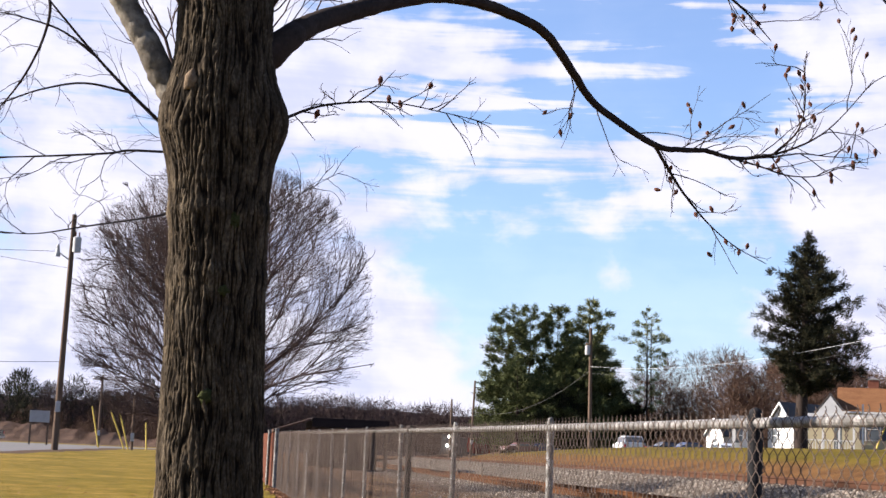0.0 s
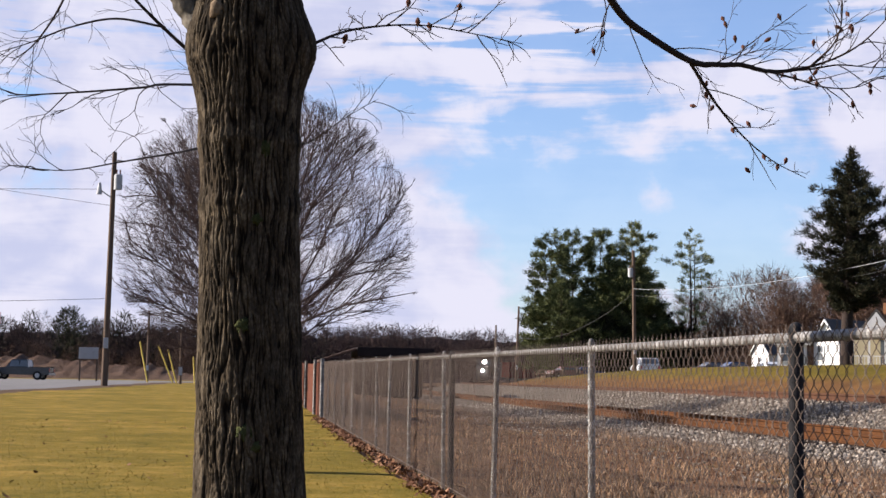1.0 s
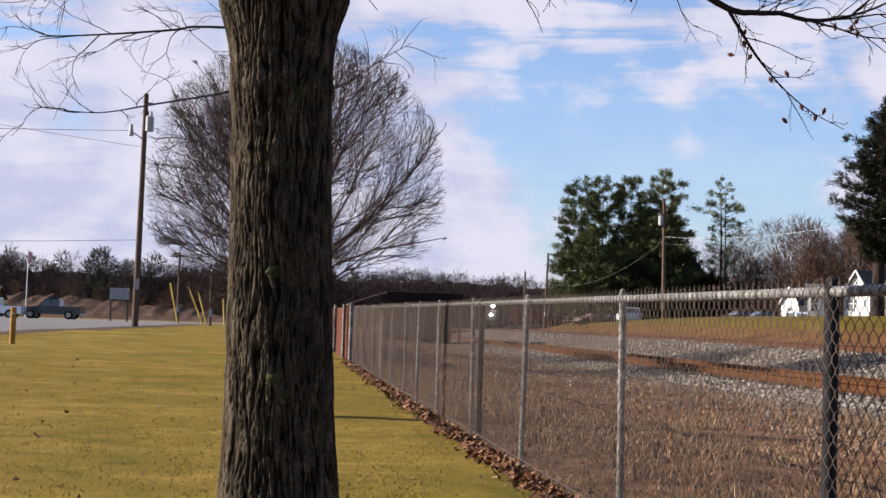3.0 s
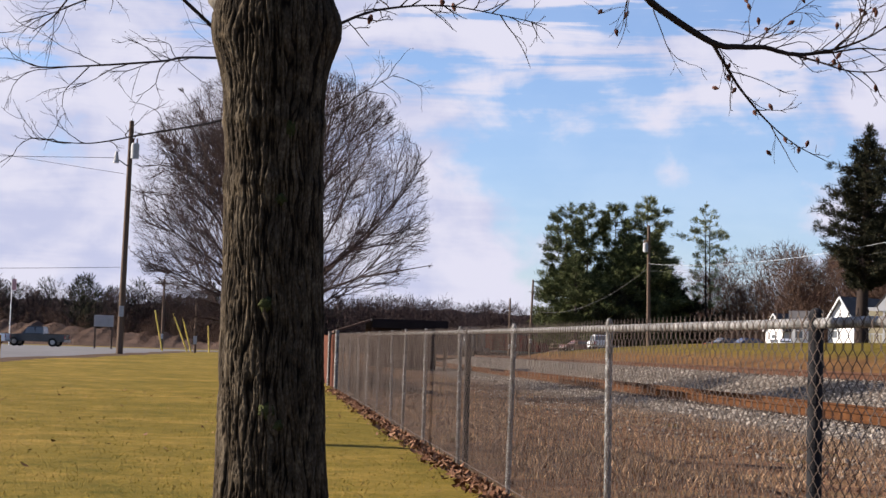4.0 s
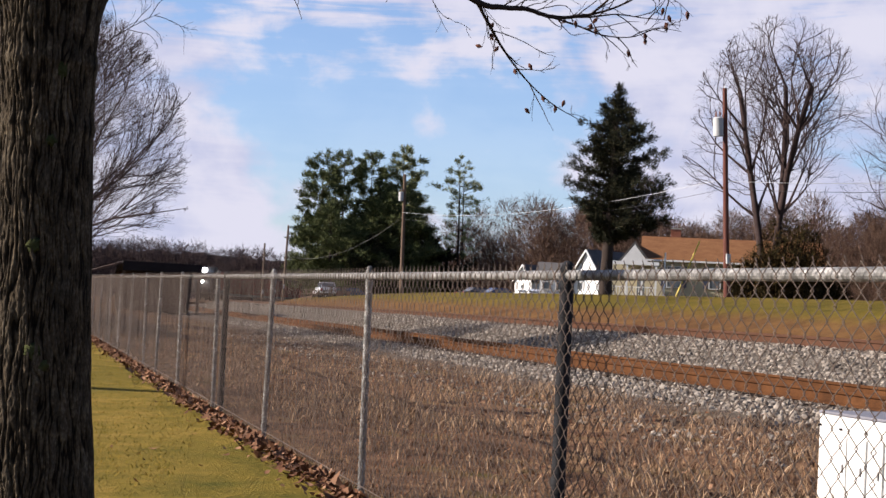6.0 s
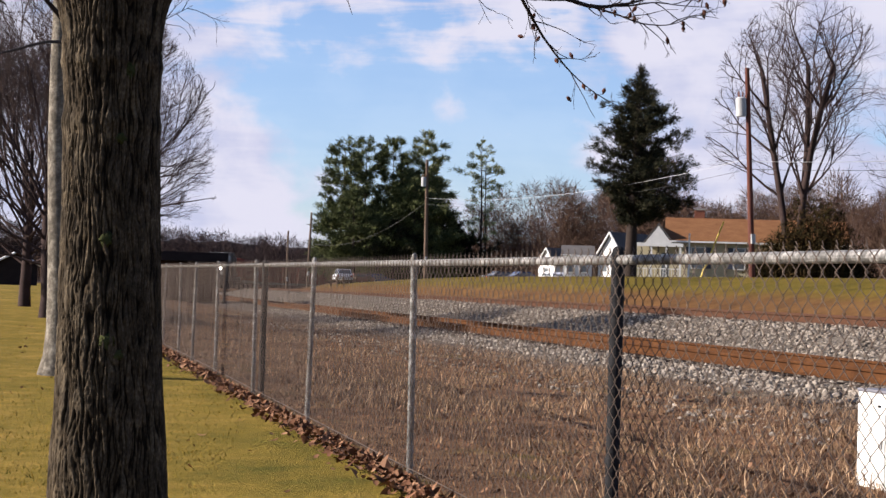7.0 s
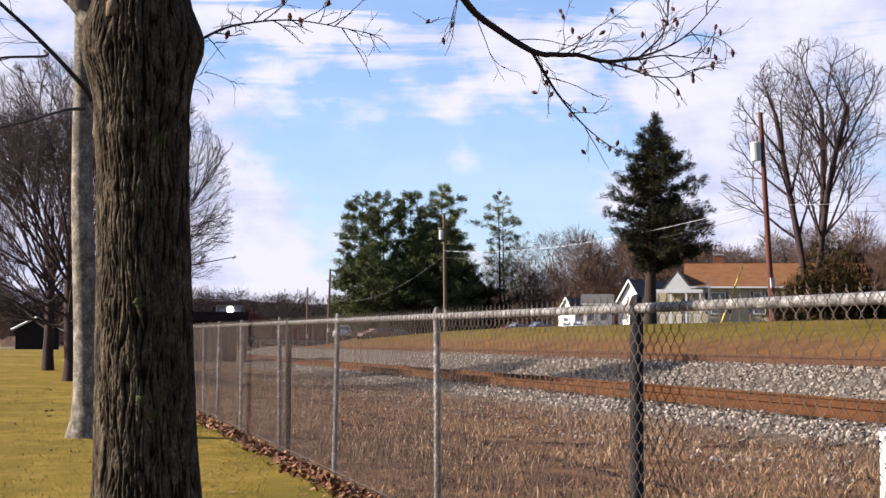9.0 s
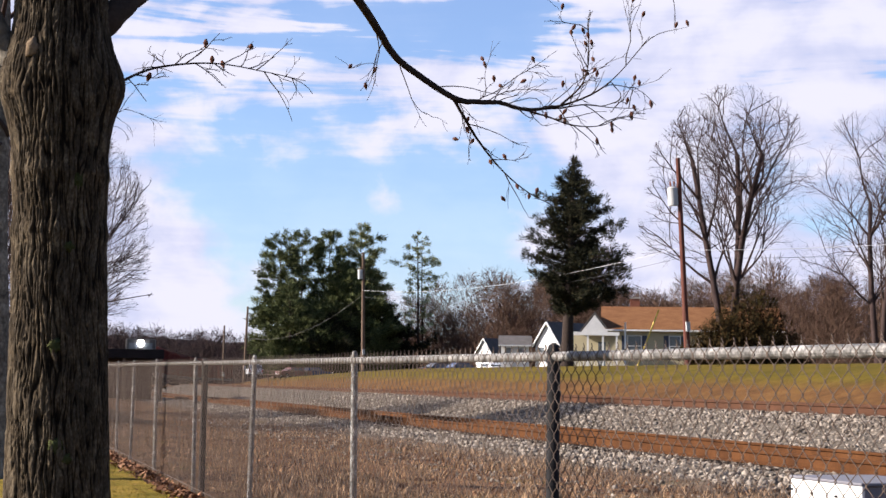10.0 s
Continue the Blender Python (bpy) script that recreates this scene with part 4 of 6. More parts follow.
    bmesh.ops.create_cone(bm, cap_ends=True, segments=8, radius1=0.0035, radius2=0.0115, depth=0.018, matrix=Matrix.Translation((0, 0, 0.012)))
    bmesh.ops.create_cone(bm, cap_ends=True, segments=8, radius1=0.0115, radius2=0.005, depth=0.014, matrix=Matrix.Translation((0, 0, 0.028)))
    me = bpy.data.meshes.new("seed_pod")
    bm.to_mesh(me)
    bm.free()
    me.materials.append(M["pod"])
    for p in pods[:280]:
        ob = new("seed_pod", me)
        ob.parent = tree
        ob.matrix_local = Matrix.Translation(p) @ pose(0, 0, 0, rnd.gauss(0, 25), rnd.gauss(0, 25), 0) @ Matrix.Diagonal((0.95, 0.95, 1.15, 1))


# ---- other trees ----
def grow(tubes, p, d, length, r, level, rnd, spec, fine=None, hull=None):
    """Recursive bare branching. spec: rows of (children, length ratio, spread, upward pull)."""
    k = 5 if level < 3 else (3 if level < 5 else 2)
    if hull and level > 0:
        u = Vector([(p[a] - hull[0][a]) / hull[1][a] for a in range(3)])
        v = Vector([d[a] / hull[1][a] for a in range(3)])
        qa, qb, qc = v.dot(v), 2 * u.dot(v), u.dot(u) - 1
        disc = qb * qb - 4 * qa * qc
        reach = (-qb + math.sqrt(disc)) / (2 * qa) if disc > 0 else 0.0
        length = min(length, max(0.12, reach * rnd.uniform(0.8, 1.05)))
    pts, q, dirn = [p], p, d
    kids, ratio, spread, lift = spec[level]
    for i in range(k):
        dirn = (dirn + Vector((rnd.gauss(0, 1), rnd.gauss(0, 1), rnd.gauss(0, 1))) * (0.05 if level == 0 else 0.14) + Vector((0, 0, lift))).normalized()
        q = q + dirn * (length / k)
        pts.append(q)
    r_end = r * (0.2 if hull and level == 1 else 0.55 if level < len(spec) - 1 else 0.5)
    (fine if fine and level > 1 else tubes).add([v[:] for v in pts], np.linspace(r, r_end, len(pts)), 7 if level == 0 else (5 if level == 1 else 3))
    if level + 1 >= len(spec):
        return
    for c in range(kids):
        f = 0.30 + 0.70 * (c + rnd.random()) / kids
        i = min(len(pts) - 1, max(1, int(f * (len(pts) - 1) + 0.5)))
        az = c * 2.4 + rnd.uniform(-0.6, 0.6)
        base = (pts[i] - pts[i - 1]).normalized()
        side = base.orthogonal().normalized()
        side = side * math.cos(az) + base.cross(side) * math.sin(az)
        nd = (base + side * spread * rnd.uniform(0.7, 1.3)).normalized()
        grow(tubes, pts[i], nd, length * ratio * rnd.uniform(0.75, 1.2), max(0.0032, r * (0.41 if level else 0.38)), level + 1, rnd, spec, fine, hull)


def bare_tree(name, at, label, spec, trunk_len, trunk_r, seed, lean=(0, 0, 1), material="bare", group="", stems=1, hull=None, splay=0.15):
    tree = empty(name, pose(*at), label, "tree", group)
    rnd = random.Random(seed)
    fine = Tubes()
    for s in range(stems):
        tubes = Tubes()
        a = s * 2 * math.pi / max(1, stems) + 0.5
        d = Vector(lean) + (Vector((math.cos(a), math.sin(a), 0)) * splay * rnd.uniform(0.6, 1.3) if stems > 1 else Vector((0, 0, 0)))
        grow(tubes, Vector((0.12 * math.cos(a) * (stems > 1), 0.12 * math.sin(a) * (stems > 1), -0.1)), d.normalized(), trunk_len, trunk_r, 0, rnd, spec, fine, hull)
        tubes.made("trunk" if s == 0 else "stem", M[material], tree)
    fine.made("crown", M[material], tree)["kind"] = "stuff"
    return tree


TALL = [(10, 0.37, 0.80, 0.02), (6, 0.55, 0.70, 0.10), (5, 0.58, 0.75, 0.05), (4, 0.62, 0.7, 0.0), (3, 0.6, 0.6, -0.03)]



def vase_tree(at, label, seed, hull, limbs=31, group=""):
    """A short trunk whose limbs fan out from low down to a round, airy crown."""
    tree = empty("bare_tree", pose(*at), label, "tree", group)
    rnd = random.Random(seed)
    tubes, fine = Tubes(), Tubes()
    tubes.add([(0, 0, -0.1), (0.02, 0, 0.5), (-0.02, 0, 1.2), (-0.05, 0.02, 2.2), (-0.08, 0, 3.4), (-0.05, 0, 5.0)], [0.22, 0.18, 0.165, 0.15, 0.09, 0.05], 9)
    spec = [(0, 0, 0, 0), (10, 0.44, 0.50, 0.04), (7, 0.50, 0.48, 0.05), (4, 0.55, 0.5, 0.04), (2, 0.6, 0.5, 0.03), (0, 0, 0, 0.0)]
    for c in range(limbs):
        g = (c + 0.5) / limbs
        el = radians(14 + 68 * g ** 0.9 + rnd.uniform(-5, 5))
        az = c * 2.39996 + rnd.uniform(-0.3, 0.3)
        start = Vector((-0.05, 0, 1.25 + 2.0 * g + rnd.uniform(-0.15, 0.15)))
        d = Vector((math.cos(az) * math.cos(el), math.sin(az) * math.cos(el), math.sin(el)))
        grow(tubes, start, d, 7.0, 0.044, 1, rnd, spec, fine, hull)
    tubes.made("trunk", M["bare"], tree)
    fine.made("crown", M["bare"], tree)["kind"] = "stuff"
    return tree


def sprays(points, dirs, length, width, per, rnd):
    """Bunches of narrow pointed leaves round each point."""
    P = np.repeat(np.asarray(points), per, 0)
    D = np.repeat(np.asarray(dirs), per, 0) + rnd.normal(0, 0.55, (len(P), 3))
    D /= np.linalg.norm(D, axis=1)[:, None]
    S = np.cross(D, rnd.normal(0, 1, D.shape))
    S /= np.linalg.norm(S, axis=1)[:, None] + 1e-9
    ln = length * rnd.uniform(0.5, 1.3, (len(P), 1))
    w = width * rnd.uniform(0.6, 1.4, (len(P), 1))
    o = P + rnd.normal(0, length * 0.25, P.shape)
    V = np.stack([o, o + D * ln * 0.5 + S * w, o + D * ln, o + D * ln * 0.5 - S * w], 1)
    T = np.array([[0, 1, 2], [0, 2, 3]])[None] + (np.arange(len(P)) * 4)[:, None, None]
    return V, T


def conifer(name, at, height, label, seed, profile, material, trunk_r=0.16, count=900, per=9, length=0.5, width=0.05, droop=-0.1, group="", tilt=0.0, tuft=0.25, bulge=0.0, boughs=0):
    """profile: (fraction of height, crown radius) rows."""
    tree = empty(name, pose(*at, 0, tilt, 0), label, "tree", group)
    rnd = np.random.RandomState(seed)
    tb = Tubes()
    zs = np.linspace(-0.1, height * 0.97, 12)
    sway = 0.012 * height * np.sin(np.linspace(0, 3, 12) + seed)
    tb.add(np.stack([sway, sway * 0.5, zs], -1), np.linspace(trunk_r, 0.02, 12), 8)
    fr, rad = zip(*profile)
    pts, dirs = [], []
    boughs = boughs or max(10, count // 16)
    for b in range(boughs):
        f = fr[0] + (fr[-1] - fr[0]) * ((b + rnd.rand()) / boughs) ** 1.15
        R = float(np.interp(f, fr, rad)) * rnd.uniform(0.42, 1.3)
        a = b * 2.399 + rnd.uniform(-0.5, 0.5)
        start = np.array([np.interp(f * height, zs, sway), np.interp(f * height, zs, sway) * 0.5, f * height])
        R *= 1 + bulge * math.cos(a) * max(0.0, 1 - f)
        d = np.array([math.cos(a), math.sin(a), droop + rnd.normal(0, 0.12)])
        line = [start + d * R * s + np.array([0, 0, 0.18 * R * s * s]) for s in np.linspace(0, 1, 5)]
        tb.add(line, np.linspace(max(0.012, trunk_r * 0.22), 0.008, 5), 3)
        k = max(2, int(1.5 * count / boughs * min(1.3, R / max(rad))))
        for q in range(k):
            s = rnd.uniform(tuft, 1.05) ** 0.8
            pts.append(start + d * R * s + np.array([0, 0, 0.18 * R * s * s]) + rnd.normal(0, 0.09 * R, 3) * np.array([1, 1, 0.55]))
            dirs.append(d * 0.8 * min(1.0, R) + np.array([0, 0, 0.35 + 0.5 * max(0.0, f - 0.8)]))
    tb.made("trunk", M["limb"], tree)
    V, T = sprays(pts, dirs, length, width, per, rnd)
    raw("crown", V, T, M[material], tree)
    return tree


# ---- poles and wires ----
def utility_pole(at, height, r, material, label, lean=0.0, transformer=None, lamp=False, cross=False):
    pole = empty("utility_pole", pose(*at, 0, lean, 0), label, "utility pole", "utility poles")
    part("shaft", rod((0, 0, -0.2), (0, 0, height), r, r * 0.68, 14), M[material], pole)
    if transformer:
        z, dx, s = transformer
        bm = rod((dx, -0.05, z - 0.38 * s), (dx, -0.05, z + 0.38 * s), 0.22 * s, n=18)
        rod((dx, -0.05, z + 0.38 * s), (dx, -0.05, z + 0.44 * s), 0.23 * s, 0.16 * s, 18, bm)
        can = part("transformer", bm, M["transformer"], pole, "grey cylindrical transformer")
        for k in (-0.09, 0.09):
            part("bushing", rod((dx + k * s, -0.05, z + 0.43 * s), (dx + k * s, -0.05, z + 0.68 * s), 0.035 * s, n=8), M["brick"], can)
        part("bracket", box(abs(dx), 0.08, 0.1, (dx / 2, -0.02, z)), M["galv"], pole)
    if lamp:
        part("lamp_arm", rod((0, 0, height * 0.80), (-0.62, -0.1, height * 0.835), 0.03, n=8), M["galv"], pole)
        part("lamp_head", rod((-0.62, -0.1, height * 0.815), (-0.62, -0.1, height * 0.865), 0.14, 0.06, 12), M["transformer"], pole)
    if cross:
        part("crossarm", box(1.9, 0.1, 0.12, (0, 0, height - 0.5)), M[material], pole)
        for k in (-0.85, -0.4, 0.4, 0.85):
            part("insulator", rod((k, 0, height - 0.38), (k, 0, height - 0.22), 0.05, 0.03, 8), M["white"], pole)
    part("cap", rod((0, 0, height), (0, 0, height + 0.12), 0.03, n=8), M["white"], pole)
    part("ground_box", box(0.22, 0.12, 0.5, (0, -r - 0.05, height * 0.16)), M["transformer"], pole)
    return pole


def wire(a, b, sag, r=0.012, material="cable", label="overhead cable between the poles"):
    pts = []
    for i in range(17):
        f = i / 16
        p = Vector(a).lerp(Vector(b), f)
        p.z -= sag * 4 * f * (1 - f)
        pts.append(p[:])
    tb = Tubes()
    tb.add(pts, np.full(17, r), 4)
    tagged(tb.made("overhead_cable", M[material]), label, "cable", "overhead cables")


# ---- houses and small structures ----
def gable_house(at, w, depth, wall_h, ridge, label, wall, roof, axis="x", openings=(), porch=None, chimney=None, overhang=0.35, trim=True, turn=0.0):
    """A house whose long side (axis x) or gable (axis y) faces the railway; base centre of that front at 'at'."""
    house = empty("house", pose(*at, 0, 0, turn), label, "house", "houses")
    bm = box(w, depth, wall_h, (0, depth / 2, -0.3))
    part("wall", bm, M[wall], house)
    z0 = wall_h - 0.3
    t = 0.14
    if axis == "x":
        prof = [(-overhang, z0 - 0.12), (depth / 2, z0 + ridge), (depth + overhang, z0 - 0.12), (depth + overhang, z0 - 0.12 + t), (depth / 2, z0 + ridge + t), (-overhang, z0 - 0.12 + t)]
        part("roof", prism(prof, w + 2 * overhang, axis="x"), M[roof], house)
        part("gable", prism([(0, z0), (depth / 2, z0 + ridge - 0.05), (depth, z0)], w - 0.02, axis="x"), M[wall], house)
        if trim:
            part("gutter", box(w + 2 * overhang, 0.10, 0.12, (0, -overhang - 0.05, z0 - 0.14)), M["white"], house)
    else:
        prof = [(-w / 2 - overhang, z0 - 0.2), (0, z0 + ridge), (w / 2 + overhang, z0 - 0.2), (w / 2 + overhang, z0 - 0.2 + t), (0, z0 + ridge + t), (-w / 2 - overhang, z0 - 0.2 + t)]
        ob = part("roof", prism(prof, depth + 2 * overhang, axis="y"), M[roof], house)
        ob.location = (0, depth / 2, 0)
        g = part("gable", prism([(-w / 2, z0), (0, z0 + ridge - 0.05), (w / 2, z0)], depth - 0.02, axis="y"), M[wall], house)
        g.location = (0, depth / 2, 0)
        for s in (-1, 1):
            part("bargeboard", rod((s * (w / 2 + overhang), -overhang - 0.02, z0 - 0.15), (0, -overhang - 0.02, z0 + ridge + 0.05), 0.09, n=6), M["white"], house)
    for x, z, ww, hh, shutters in openings:
        win = part("window", box(ww, 0.06, hh, (x, -0.02, z)), M["glass"], house)
        for k in (-1, 1):
            part("frame", box(0.08, 0.08, hh + 0.12, (x + k * (ww / 2 + 0.03), -0.04, z - 0.06)), M["white"], win)
            if shutters:
                part("shutter", box(0.36, 0.05, hh + 0.1, (x + k * (ww / 2 + 0.27), -0.05, z - 0.05)), M["shutter"], house)
        for zz in (z - 0.08, z + hh / 2 - 0.02, z + hh):
            part("frame", box(ww + 0.1, 0.08, 0.06, (x, -0.045, zz)), M["white"], win)
    if chimney:
        cx, cy, ch = chimney
        st = part("chimney", box(0.75, 0.6, ch, (cx, cy, z0 + 0.6)), M["brick"], house)
        part("chimney_cap", box(0.85, 0.7, 0.1, (cx, cy, z0 + 0.6 + ch)), M["concrete"], st)
    return house


def build_houses():
    z = float(land(46, 100))
    h = gable_house((51.3, 98.6, z), 12.6, 8.0, 3.25, 1.75, "cream single-storey house with brown shingle roof and dark shutters", "siding", "shingle",
                    openings=((-4.2, 1.0, 0.95, 1.45, True), (-1.25, 1.0, 0.75, 1.45, True), (2.6, 1.0, 0.95, 1.45, True)), chimney=(-4.1, 4.4, 1.9), turn=-24.0)
    # porch with its white gable
    px = -7.1
    z0 = 2.75
    porch = part("porch_roof", prism([(px - 1.1, z0 - 0.1), (px, z0 + 1.3), (px + 1.1, z0 - 0.1), (px + 1.1, z0 + 0.05), (px, z0 + 1.46), (px - 1.1, z0 + 0.05)], 3.2, axis="y"), M["grey_shingle"], h)
    porch.location = (0, 1.2, 0)
    gb = part("porch_gable", prism([(px - 0.97, z0 - 0.05), (px, z0 + 1.2), (px + 0.97, z0 - 0.05)], 0.15, axis="y"), M["white"], h, "white boarded porch gable")
    gb.location = (0, -0.8, 0)
    part("porch_beam", box(3.6, 0.2, 0.25, (px, -0.8, z0 - 0.3)), M["white"], h)
    for k in (-1.6, -0.5, 0.6, 1.6):
        part("porch_post", box(0.14, 0.14, z0 - 0.2, (px + k, -0.8, -0.05)), M["white"], h)
    part("porch_floor", box(3.8, 2.6, 0.35, (px, 0.4, -0.3)), M["concrete"], h)
    part("porch_wall", box(3.4, 0.15, 2.7, (px, 1.8, 0)), M["siding"], h)
    for k in range(17):
        part("baluster", box(0.04, 0.04, 0.75, (px - 1.6 + 0.2 * k, -0.8, 0.05)), M["white"], h)
    part("handrail", box(3.4, 0.08, 0.07, (px, -0.8, 0.8)), M["white"], h)
    part("porch_door", box(0.9, 0.08, 2.0, (px + 0.7, 1.70, 0.05)), M["glass"], h)
    z2 = float(land(48, 120))
    gable_house((48.3, 119.5, z2), 2.7, 5.5, 2.7, 1.9, "narrow white house with steep gable and dark grey roof", "white", "grey_shingle", axis="y", openings=((-0.6, 1.0, 0.6, 1.2, False),), overhang=0.2, turn=-62.0)
    gable_house((45.9, 121, z2), 2.4, 3, 2.7, 0.7, "low white house wing with porch windows", "white", "grey_shingle", openings=((-0.6, 0.9, 0.6, 1.2, False), (0.5, 0.9, 0.6, 1.2, False)), overhang=0.25, turn=-20.0)
    z3 = float(land(58, 165))
    gable_house((58.6, 165, z3), 2.8, 6, 3.1, 1.8, "distant white cottage gable under a brownish-grey roof", "white", "grey_shingle", axis="y", openings=((0, 1.1, 0.7, 1.2, False),), overhang=0.2, turn=-66.0)
    gable_house((61.9, 165.5, z3), 1.9, 2.5, 3.3, 1.8, "distant white cottage with small gable", "white", "grey_shingle", axis="y", openings=((0, 1.1, 0.7, 1.2, False),), overhang=0.2, turn=-30.0)
    # low house beyond the road; gabled stand-in for a dark vehicle and roof
    gable_house((-41.5, 195, float(land(-41, 195))), 13, 8, 2.6, 1.5, "low brown house beyond the road", "brown_roof", "brown_roof", openings=((1.5, 0.5, 1.0, 1.0, False), (3.2, 0.5, 1.0, 1.0, False)), trim=False)
    gable_house((-0.6, 125, float(land(-1, 125))), 3.4, 4, 2.0, 0.9, "small gabled stand-in for a dark vehicle and tan roof beyond the lawn", "dark_roof", "verge", axis="y")


def build_open_shed():
    shed = empty("lean_to_shed", pose(7.75, 75, 0.12), "long dark flat-roofed shed beside the track", "shed")
    part("roof", box(3.75, 4.5, 0.45, (0.1, 0, 2.02)), M["dark_roof"], shed, bevel=0.03)
    part("side_roof", prism([(-3.6, 1.72), (-1.85, 2.32), (-1.85, 2.42), (-3.6, 1.82)], 4.6, axis="y"), M["brown_roof"], shed)
    part("wall", box(3.5, 0.12, 2.08, (0.1, 2.0, -0.06)), M["brown_roof"], shed)
    for x in (-3.4, -1.7, 0.1, 1.85):
        for y in (-2.1, 2.1):
            part("post", box(0.14, 0.14, 2.1 if x > -3 else 1.84, (x, y, -0.08)), M["pole"], shed)


def build_cabinet():
    """Trackside equipment cabinet, its doors towards the fence."""
    cab = empty("equipment_cabinet", pose(5.40, 7.86, float(land(5.5, 7.9)), 0, 0, -90), "chipped white enamel trackside cabinet with two doors", "cabinet")
    # body and lid carry painted shade; only the front keeps the white
    part("body", box(0.76, 0.55, 0.575, (0, 0.29, 0)), M["cabinet_shaded"], cab, "side panels with the shade painted in as grey", bevel=0.008)
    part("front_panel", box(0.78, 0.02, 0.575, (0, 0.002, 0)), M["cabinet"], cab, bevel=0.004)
    part("lid", box(0.79, 0.60, 0.02, (0, 0.285, 0.576)), M["cabinet_shaded"], cab, bevel=0.006)
    for x, w in ((-0.13, 0.13), (0.045, 0.19), (0.24, 0.15)):
        d = part("door", box(w, 0.014, 0.42, (x, -0.016, 0.04)), M["cabinet"], cab, bevel=0.003)
        part("handle", box(0.012, 0.012, 0.05, (x + w * 0.3, -0.028, 0.25)), M["galv"], d)
    for x, z in ((-0.14, 0.50), (0.13, 0.50), (0.355, 0.48), (-0.37, 0.51)):
        part("bolt", rod((x, -0.005, z), (x, -0.025, z), 0.007, n=10), M["dark_post"], cab)


def leaning_guard(p, q, material="yellow", label="faded yellow guy-wire guard leaning by the road"):
    tb = Tubes()
    tb.add([np.array(p) + (np.array(q) - np.array(p)) * f for f in np.linspace(0, 1, 5)], np.full(5, 0.055), 8)
    tagged(tb.made("guy_guard", M[material]), label, "guy guard", "guy guards")


# ---- vehicles (nose towards +x) ----
def wheel(parent, x, y, r, w=0.22):
    tyre = part("wheel", rod((x, y - w / 2, r), (x, y + w / 2, r), r, n=24), M["tyre"], parent, bevel=0.02)
    for s in (-1, 1):
        part("rim", rod((x, y + s * (w / 2 - 0.02), r), (x, y + s * (w / 2 + 0.012), r), r * 0.6, r * 0.5, 16), M["hub"], tyre)


def vehicle(name, m, paint, label, category, body, cabin, width, wheels, wr, glass_z, bed=None):
    car = empty(name, m, label, category, "vehicles")
    part("body", prism(body, width), M[paint], car, bevel=0.05)
    bm = prism(cabin, width - 0.16)
    top = max(z for _, z in cabin)
    for v in bm.verts:
        if v.co.z > top - 0.05:
            v.co.y *= 0.84
    part("cabin", bm, M[paint], car, bevel=0.04)
    xs = [a for a, z in cabin if z > top - 0.05]
    lo, hi = min(xs), max(xs)
    mid = (lo + hi) / 2
    for s in (-1, 1):
        for a, b in ((lo - 0.05, mid - 0.05), (mid + 0.05, hi + 0.18)):
            bm = bmesh.new()
            y0, y1 = s * (width / 2 - 0.075), s * (width / 2 - 0.13)
            quad = [(a - 0.08, y0, glass_z), (b + 0.05, y0, glass_z), (b - 0.06, y1, top - 0.1), (a + 0.04, y1, top - 0.1)]
            vs = [bm.verts.new(c) for c in quad] + [bm.verts.new((c[0], c[1] + s * 0.03, c[2])) for c in quad]
            for f in ((0, 1, 2, 3), (7, 6, 5, 4), (0, 4, 5, 1), (1, 5, 6, 2), (2, 6, 7, 3), (3, 7, 4, 0)):
                bm.faces.new([vs[i] for i in f])
            part("side_window", bm, M["glass"], car)
    x_back = min(a for a, z in cabin if z < top - 0.2)
    x_front = max(a for a, z in cabin if z < top - 0.2)
    for nm, xa, xb in (("rear_window", x_back, lo), ("windscreen", x_front, hi)):
        bm = bmesh.new()
        d = -0.03 if nm == "rear_window" else 0.03
        quad = [(xa * 0.75 + xb * 0.25 + d, -width * 0.40, glass_z + 0.04), (xa * 0.75 + xb * 0.25 + d, width * 0.40, glass_z + 0.04), (xa * 0.15 + xb * 0.85 + d, width * 0.35, top - 0.1), (xa * 0.15 + xb * 0.85 + d, -width * 0.35, top - 0.1)]
        vs = [bm.verts.new(c) for c in quad] + [bm.verts.new((c[0] - d * 0.9, c[1], c[2])) for c in quad]
        for f in ((0, 1, 2, 3), (7, 6, 5, 4), (0, 4, 5, 1), (1, 5, 6, 2), (2, 6, 7, 3), (3, 7, 4, 0)):
            bm.faces.new([vs[i] for i in f])
        part(nm, bm, M["glass"], car)
    for x in wheels:
        for s in (-1, 1):
            wheel(car, x, s * (width / 2 - 0.1), wr)
    xr, xf = min(a for a, _ in body), max(a for a, _ in body)
    zt = max(z for _, z in body)
    for s in (-1, 1):
        part("tail_lamp", box(0.06, 0.16, 0.26, (xr - 0.01, s * (width / 2 - 0.14), zt - 0.36)), M["tail"], car)
        part("headlight", box(0.06, 0.26, 0.16, (xf + 0.01, s * (width / 2 - 0.24), zt - 0.30)), M["hub"], car)
    part("rear_bumper", box(0.12, width * 0.96, 0.18, (xr - 0.04, 0, 0.42)), M["hub"], car, bevel=0.02)
    part("front_bumper", box(0.12, width * 0.96, 0.18, (xf + 0.04, 0, 0.42)), M["hub"], car, bevel=0.02)
    return car


